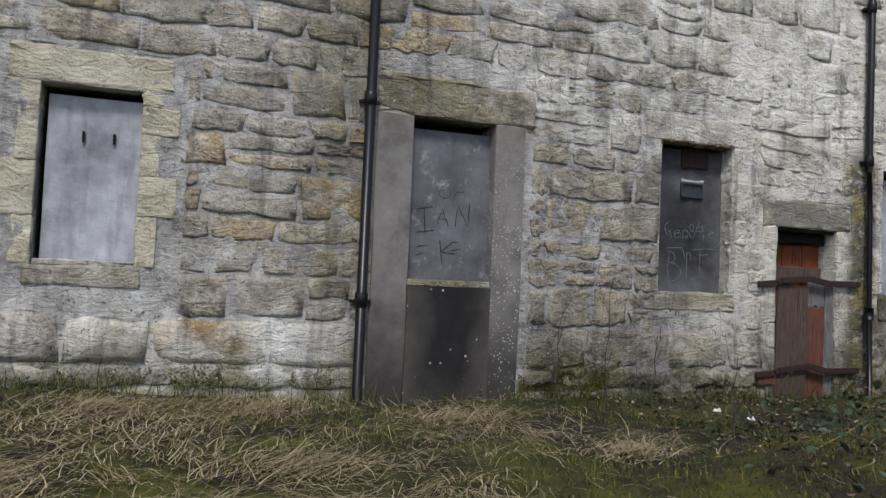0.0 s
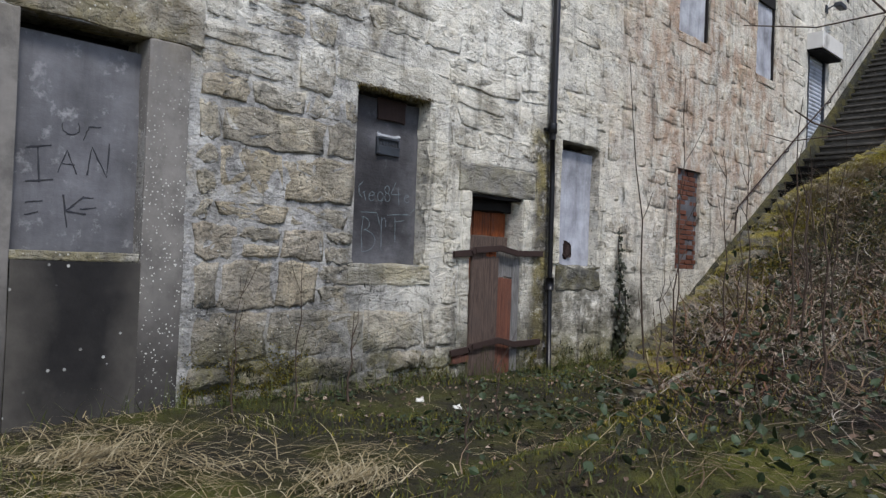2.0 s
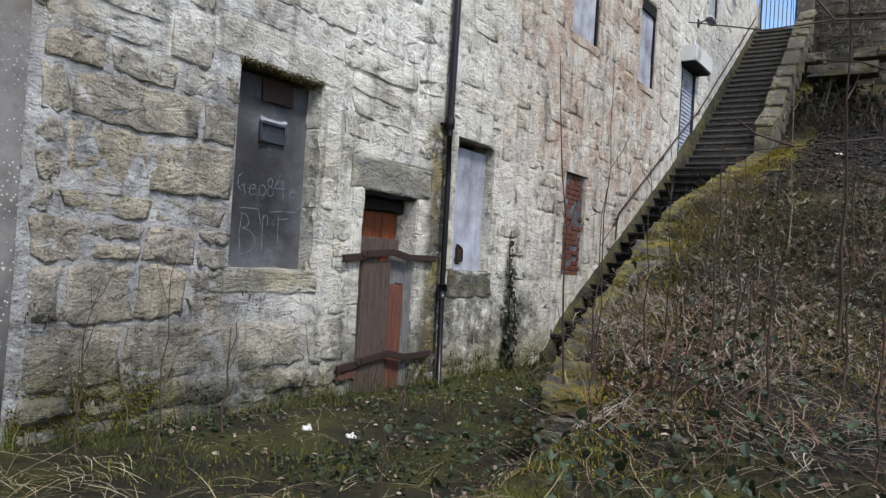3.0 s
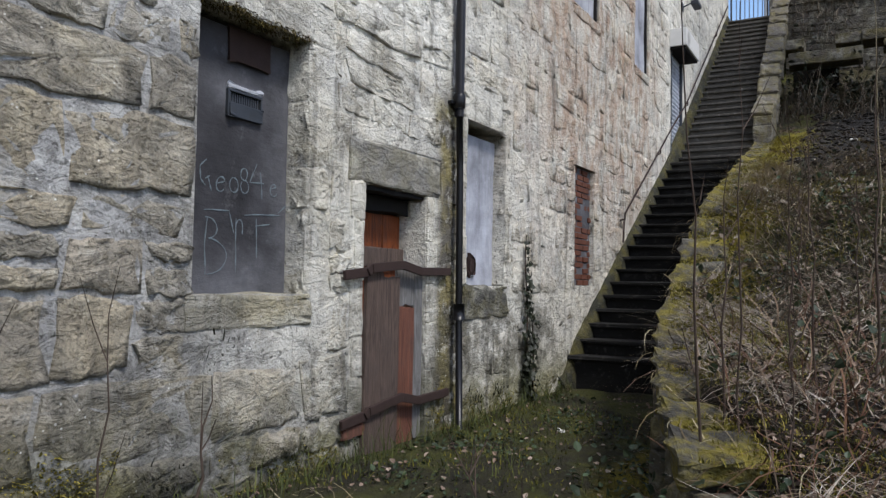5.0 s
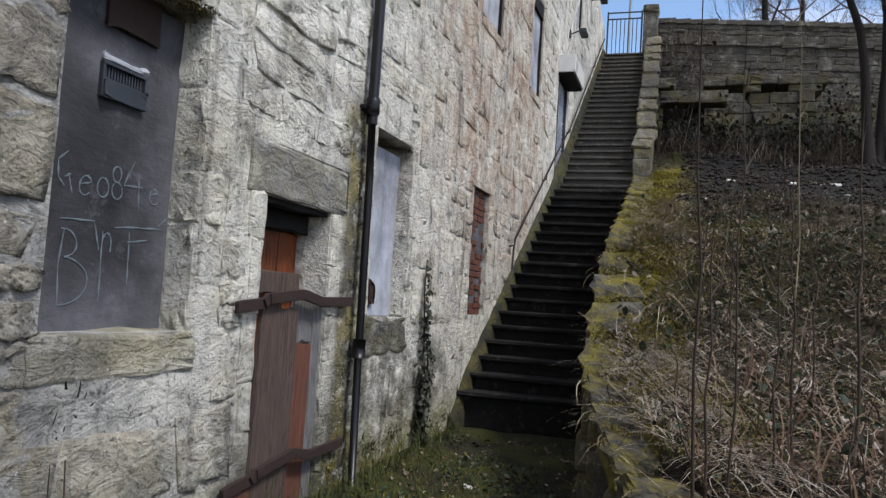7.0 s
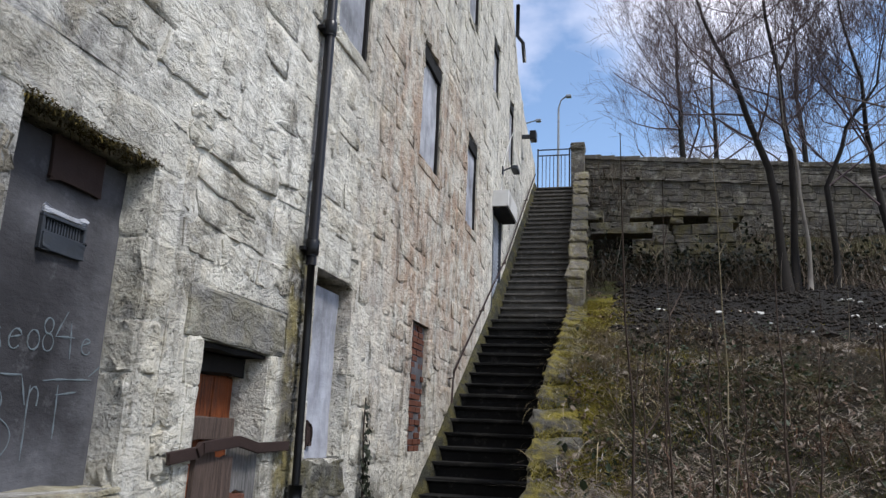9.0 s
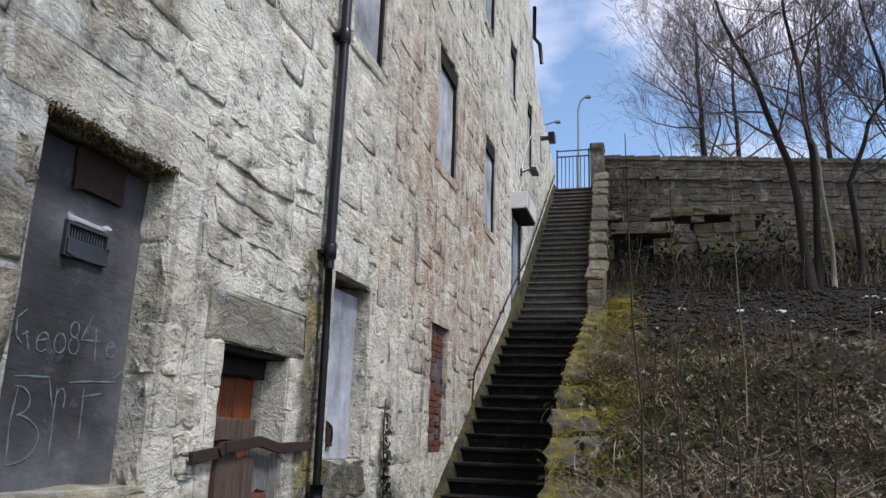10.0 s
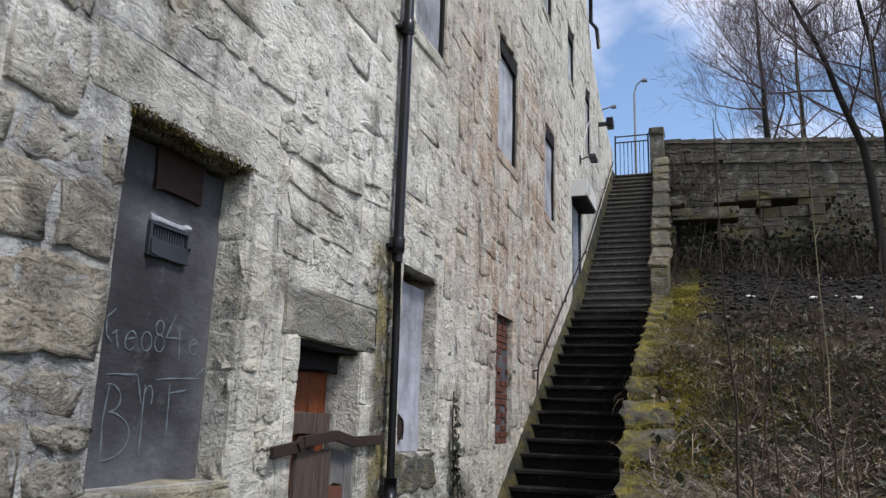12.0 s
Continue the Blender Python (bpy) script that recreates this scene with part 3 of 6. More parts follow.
def ground_mesh():
    def lines(near0, near1, fine, mids, far):
        out = [-far, -far / 3, -far / 8] + mids[0]
        v = near0
        while v < near1:
            out.append(round(v, 3))
            v += fine
        return out + mids[1] + [far / 8, far / 3, far]
    xs = lines(-4.0, 23.0, 0.125, ([-30, -18, -11, -8, -6, -5], [23.5, 25, 30, 40]), 1200.0)
    ys = lines(-3.0, 6.9, 0.11, ([-40, -25, -15, -10, -7, -5, -4], [7.5, 9, 14, 25, 40]), 1200.0)
    vs = [(x, y, ground_z(x, y)) for y in ys for x in xs]
    n = len(xs)
    fs = [(j * n + i, j * n + i + 1, (j + 1) * n + i + 1, (j + 1) * n + i) for j in range(len(ys) - 1) for i in range(n - 1)]
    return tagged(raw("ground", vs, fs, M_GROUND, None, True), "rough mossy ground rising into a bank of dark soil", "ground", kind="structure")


GROUND = ground_mesh()

# ---- the long rubble wall and its openings ----
OPENINGS = {                                  # x0, x1, z0, z1
    "window_1": (-1.61, -0.82, 1.35, 2.86),
    "door_1": (1.59, 2.44, 0.10, 2.93),
    "window_2": (4.38, 5.30, 1.35, 2.98),
    "door_2": (5.94, 6.81, 0.10, 2.14),
    "window_3": (7.52, 8.34, 1.41, 2.92),
    "doorway_bricked": (10.40, 11.12, 1.43, 2.92),
    "window_4": (7.56, 8.34, 5.07, 6.60),
    "window_5": (10.30, 11.25, 4.92, 6.46),
    "window_6": (13.06, 13.86, 4.86, 6.36),
    "door_3": (15.50, 16.46, 3.64, 5.78),
    "window_7": (12.83, 13.62, 8.30, 9.80),
    "window_8": (15.10, 15.80, 8.05, 9.20),
    "window_9": (17.20, 17.90, 7.35, 8.85),
}
WALL_X0, WALL_X1, BACK_Y = -14.0, 22.05, 7.42
VERGE = [(16.0, 13.2), (17.5, 11.15), (18.4, 10.02), (19.6, 9.46), (22.05, 8.97)]   # the sloping top of the wall


def wall_top(x):
    return along(x, VERGE)


def wall_core():
    xs = sorted({WALL_X0, WALL_X1, *[v[0] for v in VERGE], *[v for o in OPENINGS.values() for v in o[:2]]})
    zs = sorted({-0.4, 8.97, *[v for o in OPENINGS.values() for v in o[2:]]})
    zs = [z for z in zs if z <= 8.97] + [9.2, 9.8]
    vs, fs = [], []

    def quad(*c):
        fs.append(tuple(range(len(vs), len(vs) + len(c))))
        vs.extend(c)

    def is_open(x, z):
        return any(a < x < b and c < z < d for a, b, c, d in OPENINGS.values())
    f = FACE + 0.006
    for x0, x1 in zip(xs, xs[1:]):
        for z0, z1 in zip(zs + [99], (zs + [99])[1:]):
            t0, t1 = min(z1, wall_top(x0)), min(z1, wall_top(x1))
            if max(t0, t1) <= z0 or is_open((x0 + x1) / 2, (z0 + min(z1, 12)) / 2):
                continue
            lo0, lo1 = min(z0, t0), min(z0, t1)
            quad((x0, f, lo0), (x1, f, lo1), (x1, f, t1), (x0, f, t0))
            quad((x1, BACK_Y, lo1), (x0, BACK_Y, lo0), (x0, BACK_Y, t0), (x1, BACK_Y, t1))
    for a, b, c, d in OPENINGS.values():
        quad((a, f, c), (a, BACK_Y, c), (a, BACK_Y, d), (a, f, d))
        quad((b, BACK_Y, c), (b, f, c), (b, f, d), (b, BACK_Y, d))
        quad((a, f, d), (a, BACK_Y, d), (b, BACK_Y, d), (b, f, d))
        quad((a, BACK_Y, c), (a, f, c), (b, f, c), (b, BACK_Y, c))
    t = wall_top(WALL_X1)
    quad((WALL_X1, f, -0.4), (WALL_X1, BACK_Y, -0.4), (WALL_X1, BACK_Y, t), (WALL_X1, f, t))
    quad((WALL_X0, BACK_Y, -0.4), (WALL_X0, f, -0.4), (WALL_X0, f, 13.2), (WALL_X0, BACK_Y, 13.2))
    for (xa, za), (xb, zb) in zip([(WALL_X0, 13.2)] + VERGE, VERGE):
        quad((xa, f, za), (xb, f, zb), (xb, BACK_Y, zb), (xa, BACK_Y, za))
    ob = raw("wall_1", vs, fs, M_MORTAR)
    return tagged(ob, "long weathered rubble sandstone mill wall with blocked openings", "wall", kind="structure")


WALL = wall_core()

# the rest of the building, plain, behind the long wall
shell = bmesh.new()
box(shell, WALL_X0, WALL_X1, 17.0, 17.6, -0.4, 9.0)
tagged(part("wall_2", shell, M_MORTAR), "plain rear rubble wall of the mill", "wall", kind="structure")
for nm, xx in (("wall_3", WALL_X0), ("wall_4", WALL_X1 - 0.6)):
    tagged(part(nm, box(bmesh.new(), xx, xx + 0.6, BACK_Y + 0.003, 16.997, -0.4, 8.96), M_MORTAR), "plain end wall of the mill", "wall", kind="structure")
roof = bmesh.new()
line = [(WALL_X0 - 0.1, 13.2)] + VERGE
front = [roof.verts.new((x, FACE + 0.03, z + 0.01)) for x, z in line]
rear = [roof.verts.new((x, 17.7, z + 0.01)) for x, z in line]
for i in range(len(line) - 1):
    roof.faces.new((front[i], front[i + 1], rear[i + 1], rear[i]))
bmesh.ops.solidify(roof, geom=roof.faces[:], thickness=-0.05)
tagged(part("roof", roof, M_SLATE), "dark slate roof with a sloping verge", "roof", kind="structure")

# ---- rubble stones ----
SURROUNDS = [(-1.95, -0.46, 1.12, 3.16), (1.20, 2.84, 0.0, 3.32), (4.38, 5.54, 1.14, 2.98), (4.12, 5.56, 2.98, 3.30), (5.78, 7.14, 0.0, 2.47),
             (7.40, 8.50, 1.16, 3.18), (10.40, 11.12, 1.43, 2.92), (7.42, 8.50, 4.85, 6.85), (10.2, 11.4, 4.78, 6.70),
             (12.96, 13.98, 4.72, 6.56), (15.36, 16.60, 3.3, 6.0), (12.75, 13.72, 8.18, 10.0), (15.0, 15.9, 7.95, 9.35), (17.1, 18.0, 7.25, 9.0)]


def stone_lists(x0, x1, lo, hi, rnd, face=FACE, proud=0.0, flat=1.0, fine=False, bulge=0.0):
    """One rough, flat-faced stone between two wavy bed joints: vertices, faces."""
    rough_face = random.Random(round(x0 * 977 + lo(x0) * 613))
    j = rnd.uniform(0.004, 0.012) + (rough_face.uniform(0.0, 0.012) if x1 < 5.4 else 0.0)
    n = max(3, min(5, int((x1 - x0) / 0.12) + 2))
    cut = min(0.028, (hi(x0) - lo(x0)) * 0.2)
    sk0, sk1 = rnd.uniform(-0.03, 0.03), rnd.uniform(-0.03, 0.03)
    ring = []
    for i in range(n):
        f = i / (n - 1)
        x = x0 + j + (x1 - x0 - 2 * j) * f - sk0 * (1 - f) - sk1 * f
        drop = rnd.uniform(0, cut) if i in (0, n - 1) else 0.0
        ring.append((x + rnd.uniform(-.012, .012), lo(x) + j + drop + rnd.uniform(-.016, .016)))
    for i in range(n - 1, -1, -1):
        f = i / (n - 1)
        x = x0 + j + (x1 - x0 - 2 * j) * f + sk0 * (1 - f) + sk1 * f
        drop = rnd.uniform(0, cut) if i in (0, n - 1) else 0.0
        ring.append((x + rnd.uniform(-.012, .012), hi(x) - j - drop + rnd.uniform(-.016, .016)))
    cx, cz = sum(p[0] for p in ring) / len(ring), sum(p[1] for p in ring) / len(ring)
    d = (rnd.uniform(-0.008, 0.016) + (0.014 if rnd.random() < 0.06 else 0)) * 0.55 * flat + proud
    tilt, lean = rnd.uniform(-0.016, 0.016), rnd.uniform(-0.022, 0.022)
    if fine:
        # broken edges: halve every side of the outline and knock the new corner in or out
        split = []
        for i, (x, z) in enumerate(ring):
            nx, nz = ring[(i + 1) % len(ring)]
            split.append((x, z))
            g = rough_face.gauss(-0.004, 0.011)
            hx, hz = (x + nx) / 2, (z + nz) / 2
            L = math.hypot(hx - cx, hz - cz) or 1.0
            split.append((hx + (hx - cx) / L * g, hz + (hz - cz) / L * g))
        ring = split
    rings = ((0.985, d - 0.001), (0.84, d + 0.001), (0.62, d + 0.002), (0.34, d + 0.002)) if fine else ((0.985, d - 0.001), (0.66, d + 0.002))
    vs, m = [], len(ring)
    for (x, z) in ring:
        vs.append((x, face + 0.014, z))
    for k, out in rings:
        for (x, z) in ring:
            px, pz = cx + (x - cx) * k, cz + (z - cz) * k
            vs.append((px, face - out - bulge * (1 - k ** 3) - tilt * (px - cx) - lean * (pz - cz) - (rough_face.gauss(0, 0.008) + 0.012 * noise.noise(Vector((px * 6, pz * 6, 1.7))) if fine else rnd.uniform(-0.007, 0.007)), pz))
    vs.append((cx, face - d - bulge - rnd.uniform(-0.006, 0.008), cz))
    fs = []
    for r in range(len(rings)):
        for i in range(m):
            k2 = (i + 1) % m
            fs.append((r * m + i, r * m + k2, (r + 1) * m + k2, (r + 1) * m + i))
    e = len(rings) * m
    fs += [(e + i, e + (i + 1) % m, e + m) for i in range(m)]
    return vs, fs, m


def rubble(x0, x1, z0, z1, seed, keep, rects=(), heights=(0.20, 0.44), widths=(0.30, 0.82)):
    """Coursed rubble: yields the stones of a stretch of wall that keep clear of the rects."""
    rnd = random.Random(seed)
    z = z0
    while z < z1:
        h = rnd.uniform(*heights)
        rnd.random()

        def wave(base, x):
            return base + 0.045 * noise.noise(Vector((x * 0.7, base * 1.7, seed))) + 0.022 * noise.noise(Vector((x * 3.1, base * 5.0, seed)))
        x = x0 + rnd.uniform(-0.2, 0)
        while x < x1:
            w = rnd.uniform(*widths) * (1.25 if h > 0.27 else 1.0)
            bits = [(x, x + w)]
            for a, b, c, d in rects:
                nxt = []
                for p, q in bits:
                    if q <= a or p >= b or z + h <= c + 0.05 or z >= d - 0.05:
                        nxt.append((p, q))
                    else:
                        nxt += [(u, v) for u, v in ((p, a), (b, q)) if v - u > 0.07]
                bits = nxt
            for p, q in bits:
                if keep((p + q) / 2, z + h / 2):
                    split = h > 0.28 and rnd.random() < 0.25
                    rows = ((z, z + h * 0.5), (z + h * 0.5, z + h)) if split else ((z, z + h),)
                    for za, zb in rows:
                        lo, hi = (lambda X, k=za: wave(k, X)), (lambda X, k=zb: wave(k, X))
                        for a, b, c, d in rects:
                            if p < b - 0.02 and q > a + 0.02:
                                if za < d < zb:
                                    lo = lambda X, k=d: k + 0.005
                                if za < c < zb:
                                    hi = lambda X, k=c: k - 0.005
                        yield p, q, lo, hi, rnd
            x += w
        z += h


def mortar_skin():
    """The uneven pointing from which the stones stand out here and there."""
    dx = 0.065
    nx, nz = int((WALL_X1 + 7.0) / dx), int(10.7 / dx)
    idx, vs, fs = {}, [], []

    def vert(i, j):
        if (i, j) not in idx:
            x, z = -7.0 + i * dx, -0.2 + j * dx
            thick = -0.003 + 0.002 * step((x - 5.2) / 1.5) + 0.0035 * step((x - 7.2) / 1.5)
            y = FACE - thick - (0.013 - 0.006 * step((x - 7.2) / 1.5)) * noise.noise(Vector((x * 2.6, z * 3.0, 2.2))) - 0.007 * noise.noise(Vector((x * 9.0, z * 9.0, 5.2)))
            idx[i, j] = len(vs)
            vs.append((x, y, z))
        return idx[i, j]
    rects = list(OPENINGS.values()) + [(-1.95, -0.5, 2.86, 3.15), (1.24, 2.75, 0, 3.3), (4.14, 5.54, 2.98, 3.28), (5.76, 7.0, 2.14, 2.44)]
    for i in range(nx):
        for j in range(nz):
            xa, za = -7.0 + i * dx, -0.2 + j * dx
            if za + dx > wall_top(xa + dx) - 0.02 or (za > 6.4 and xa < 2.5) or (xa > FOOT_X + 1.5 and za < stair_z(xa) - 1.2):
                continue
            if any(xa + dx > a and xa < b and za + dx > c and za < d for a, b, c, d in rects):
                continue
            fs.append((vert(i, j), vert(i + 1, j), vert(i + 1, j + 1), vert(i, j + 1)))
    ob = raw("pointing", vs, fs, M_MORTAR, WALL, True)
    return tagged(ob, "uneven grey lime pointing smeared between the stones")


mortar_skin()

# ---- dressed surrounds, sills, blocked panels ----
def surround(parent, x0, x1, z0, z1, material, rnd, jamb=(0.2, 0.34), lintel=0.3, sill=None, sill_h=0.17, long_lintel=0.24, jambs=True, out=0.0, lint_mat=None, sides=(0, 1)):
    """Lintel, jamb stones and sill round an opening, each stone a piece of its own."""
    f0, f1 = FACE - 0.006 - out, FACE + 0.2
    block("lintel", lint_mat or material, parent, x0 - long_lintel, x1 + long_lintel, f0 + 0.002, f1, z1, z1 + lintel, 0.022, 0.020, 7)
    if sill is not None:
        block("sill", sill, parent, x0 - 0.05, x1 + 0.06, f0 - 0.010, f1, z0 - sill_h, z0, 0.022, 0.024, 5)
    if jambs:
        for side in sides:
            z = z0 if sill is None else z0 + 0.002
            wide = rnd.random() < 0.5
            while z < z1 - 0.03:
                h = min(rnd.uniform(0.24, 0.46), z1 - z)
                if z1 - z - h < 0.12:
                    h = z1 - z
                w = jamb[1] if wide else jamb[0]
                a, b = (x0 - w, x0) if side == 0 else (x1, x1 + w)
                block("jamb_stone", material, parent, a, b, f0 + rnd.uniform(-0.004, 0.006), f1, z + 0.001, z + h - 0.001, 0.016, 0.018, 3)
                wide = not wide
                z += h


def panel(name, material, parent, x0, x1, z0, z1, depth, label=""):
    """A rendered infill, slightly uneven, set back in its opening."""
    vs, fs = [], []
    nx, nz = 9, 13
    for j in range(nz):
        for i in range(nx):
            x, z = x0 + (x1 - x0) * i / (nx - 1), z0 + (z1 - z0) * j / (nz - 1)
            vs.append((x, FACE + depth + 0.012 * noise.noise(Vector((x * 2.1, z * 2.1, 5))), z))
    fs = [(j * nx + i, j * nx + i + 1, (j + 1) * nx + i + 1, (j + 1) * nx + i) for j in range(nz - 1) for i in range(nx - 1)]
    ob = raw(name, vs, fs, material, parent, True)
    return tagged(ob, label) if label else ob


rs = random.Random(5)


def opening(name, label, category="window"):
    return thing(name, label, category, "structure")


w = opening("window_1", "blocked window with pale grey render and a mossy sill")
x0, x1, z0, z1 = OPENINGS["window_1"]
surround(w, x0, x1, z0, z1, M_PALE, rs, (0.16, 0.3), 0.3, M_SILL)
panel("render_panel", M_PANEL, w, x0 + 0.05, x1, z0, z1 - 0.075, 0.13)
# near-black sheet paints the shade under the lintel, as at the other heads
block("head_shade", M_SHADE_BLACK, w, x0 + 0.002, x1, FACE + 0.36, FACE + 0.4, z0, z1, 0.0)

w = opening("door_1", "tall blocked doorway with grey render and a dark damp lower infill", "door")
x0, x1, z0, z1 = OPENINGS["door_1"]
for a, b in ((1.23, x0), (x1, 2.76)):
    block("jamb", M_SURROUND, w, a, b, FACE - 0.016, FACE + 0.2, 0.0, z1, 0.012, 0.012, 6)
block("lintel", M_STAINED, w, 1.23, 2.86, FACE - 0.014, FACE + 0.2, z1 + 0.002, 3.31, 0.026, 0.024, 8)
panel("render_panel", M_PANEL_DARK, w, x0 + 0.012, x1, 1.36, z1 - 0.1, 0.12)
block("head_shade", M_SHADE_BLACK, w, x0, x1, FACE + 0.36, FACE + 0.4, 1.36, z1, 0.0)
block("ledge", M_SILL, w, x0, x1, FACE + 0.0, FACE + 0.3, 1.30, 1.365, 0.012, 0.006, 3)
panel("lower_infill", M_DARK, w, x0, x1, 0.05, 1.30, -0.022)

w = opening("window_2", "blocked window with dark grey render, chalk writing and a vent")
x0, x1, z0, z1 = OPENINGS["window_2"]
surround(w, x0, x1, z0, z1, M_CREAM, rs, (0.21, 0.25), 0.3, M_SILL, 0.2, 0.25, lint_mat=M_BUFF, sides=(1,))
panel("render_panel", M_PANEL_SOOT, w, x0, x1, z0, z1 - 0.05, 0.17)
block("head_shade", M_SHADE_BLACK, w, x0, x1, FACE + 0.4, FACE + 0.44, z0, z1, 0.0)

w = opening("door_2", "low boarded doorway with rotten planks and rusty bars", "door")
x0, x1, z0, z1 = OPENINGS["door_2"]
surround(w, x0, x1, 0.1, z1, M_BUFF, rs, (0.12, 0.16), 0.31, None, lint_mat=M_LINTEL, long_lintel=0.2, out=0.01)
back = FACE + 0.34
# dark sheet painted as the shade behind the planks
block("infill", M_SHADE_BLACK, w, x0, x1, back + 0.05, back + 0.1, 0.1, z1, 0.0)

w = opening("window_3", "blocked narrow window with a whitish streaked board")
x0, x1, z0, z1 = OPENINGS["window_3"]
surround(w, x0, x1, z0, z1, M_BUFF, rs, (0.1, 0.16), 0.24, M_SOOTY_SILL, 0.3, 0.12)
panel("board", M_PANEL_LITE, w, x0, x1, z0, z1 - 0.09, 0.13)
block("head_shade", M_SHADE_BLACK, w, x0, x1, FACE + 0.4, FACE + 0.44, z0, z1, 0.0)

for nm, mat in (("window_4", M_PANEL), ("window_5", M_PANEL), ("window_6", M_PANEL_LITE), ("window_7", M_PANEL), ("window_8", M_PANEL), ("window_9", M_PANEL)):
    w = opening(nm, "blocked upper window with grey render under a dark head")
    x0, x1, z0, z1 = OPENINGS[nm]
    surround(w, x0, x1, z0, z1, M_BUFF, rs, (0.08, 0.14), 0.2, M_BUFF, 0.14, 0.1)
    panel("render_panel", mat, w, x0, x1, z0, z1 - 0.2, 0.055)
    block("head_frame", M_TIMBER_SHADE, w, x0, x1, FACE + 0.012, FACE + 0.3, z1 - 0.2, z1 - 0.003, 0.006, 0.004, 1, "dark rotten timber head")
    block("frame_side", M_TIMBER_SHADE, w, x1 - 0.05, x1, FACE + 0.02, FACE + 0.3, z0, z1 - 0.203, 0.004, 0.004, 1)

# ---- stairs ----
def stairs():
    flight = thing("staircase", "long straight flight of worn dark stone steps", "stairs", "structure")
    rnd = random.Random(11)
    for n, xa, za, xb, zb in ((LOW_N, FOOT_X, FOOT_Z, LAND_X, LAND_Z), (HIGH_N, LAND_X + 0.25, LAND_Z, TOP_X, TOP_Z)):
        run, rise = (xb - xa) / n, (zb - za) / n
        for i in range(n):
            x, z = xa + i * run, za + (i + 1) * rise
            deep = run + 0.3 + (0.25 if n == LOW_N and i == n - 1 else 0)
            y0 = along(x, EDGE) + (0.1 if x < 16 else 0.16)
            bm = box(bmesh.new(), x + 0.02, x + deep, y0 - 0.15, FACE + 0.03, z - rise - (0.5 if i == 0 else 0.12), z - 0.052, 0.0, 0.004, 1)
            box(bm, x - 0.03, x + deep, y0 - 0.15, FACE + 0.03, z - 0.05, z + rnd.uniform(-0.006, 0.004), 0.014, 0.010, 2)
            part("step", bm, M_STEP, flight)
    return flight



stairs()


def stair_margin():
    """The mossy haunching that closes the steps against the long wall."""
    vs, fs = [], []
    n = 120
    for i in range(n + 1):
        x = FOOT_X - 0.35 + (TOP_X - FOOT_X + 0.3) * i / n
        z = stair_z(x) + 0.16 - 0.3 * step((FOOT_X + 0.2 - x) / 0.5)
        w1 = 0.10 + 0.05 * noise.noise(Vector((x * 1.7, 1, 1)))
        u = 0.02 * noise.noise(Vector((x * 6, 3, 1)))
        for dy, dz in ((0.03, 0.10), (-0.03, 0.07 + u), (-w1 * 0.7, 0.0 + u), (-w1, -0.16), (-w1, -0.5)):
            vs.append((x, FACE + dy, z + dz))
    for i in range(n):
        for k in range(4):
            a = i * 5 + k
            fs.append((a, a + 1, a + 6, a + 5))
    return tagged(raw("stair_margin", vs, fs, M_HAUNCH, None, True), "mossy haunching where the steps meet the wall", "trim", kind="structure")


stair_margin()


def sloped_wall(name, label, rows, thick, material, cap, rnd, rise_cap=0.16, seg=0.55):
    """A retaining wall along rows of (x, y, top, foot), its face in courses of stones under single coping stones."""
    w = thing(name, label, "wall", "structure")
    x, end = rows[0][0], rows[-1][0]
    ys, tops, feet = [[(r[0], r[k]) for r in rows] for k in (1, 2, 3)]
    while x < end - 0.1:
        L = min(rnd.uniform(seg * 0.7, seg * 1.35), end - x)
        xm = x + L / 2
        y, t, ft = along(xm, ys), along(xm, tops), along(xm, feet)
        slope = math.atan2(along(x + L, tops) - along(x, tops), L)
        bm = box(bmesh.new(), -L / 2 + 0.008, L / 2 - 0.008, -thick / 2 - 0.03, thick / 2 + 0.03, -rise_cap, rnd.uniform(-0.02, 0.01), 0.03, 0.03, 3)
        turn = math.atan2(along(x + L, ys) - along(x, ys), L)
        bmesh.ops.transform(bm, matrix=Matrix.Translation((xm, y, t)) @ Matrix.Rotation(turn + rnd.uniform(-0.09, 0.09), 4, "Z") @ Matrix.Rotation(rnd.uniform(-0.1, 0.1), 4, "X") @ Matrix.Rotation(-slope, 4, "Y"), verts=bm.verts)
        part("coping_stone", bm, cap, w)
        z = t - rise_cap - 0.01
        while z > ft:
            h = rnd.uniform(0.16, 0.3)
            cut = rnd.uniform(0.35, 0.65)
            for a, b in ((x, x + L * cut), (x + L * cut, x + L)):
                zz = z + math.tan(slope) * ((a + b) / 2 - xm)
                bm = box(bmesh.new(), a + 0.006, b - 0.006, y - thick / 2, y + thick / 2 + rnd.uniform(-0.02, 0.02), zz - h + 0.008, zz, 0.02, 0.014, 1)
                part("stone", bm, material, w)
            z -= h
        x += L
    return w


sloped_wall("retaining_wall", "low mossy stone retaining wall beside the stairs",
            [(5.1, 4.2, 0.66, 0.1), (6.5, 4.64, 0.90, 0.05), (7.7, 4.9, 1.2, 0.1), (9.05, 5.0, 1.84, 0.2), (10.2, 4.99, 2.42, 0.3), (12.4, 5.04, 3.06, 1.6), (15.2, 5.15, 3.8, 3.2), (16.0, 5.2, 4.02, 3.8)],
            0.36, M_RUIN, M_COPING, random.Random(21))
sloped_wall("stair_parapet", "stepped sandstone parapet beside the upper stairs",
            [(16.02, 5.27, 4.56, 3.8), (19.0, 5.38, 6.72, 6.0), (21.7, 5.5, 8.66, 8.0)], 0.30, M_RUIN, M_RUIN, random.Random(22), 0.14, 0.6)

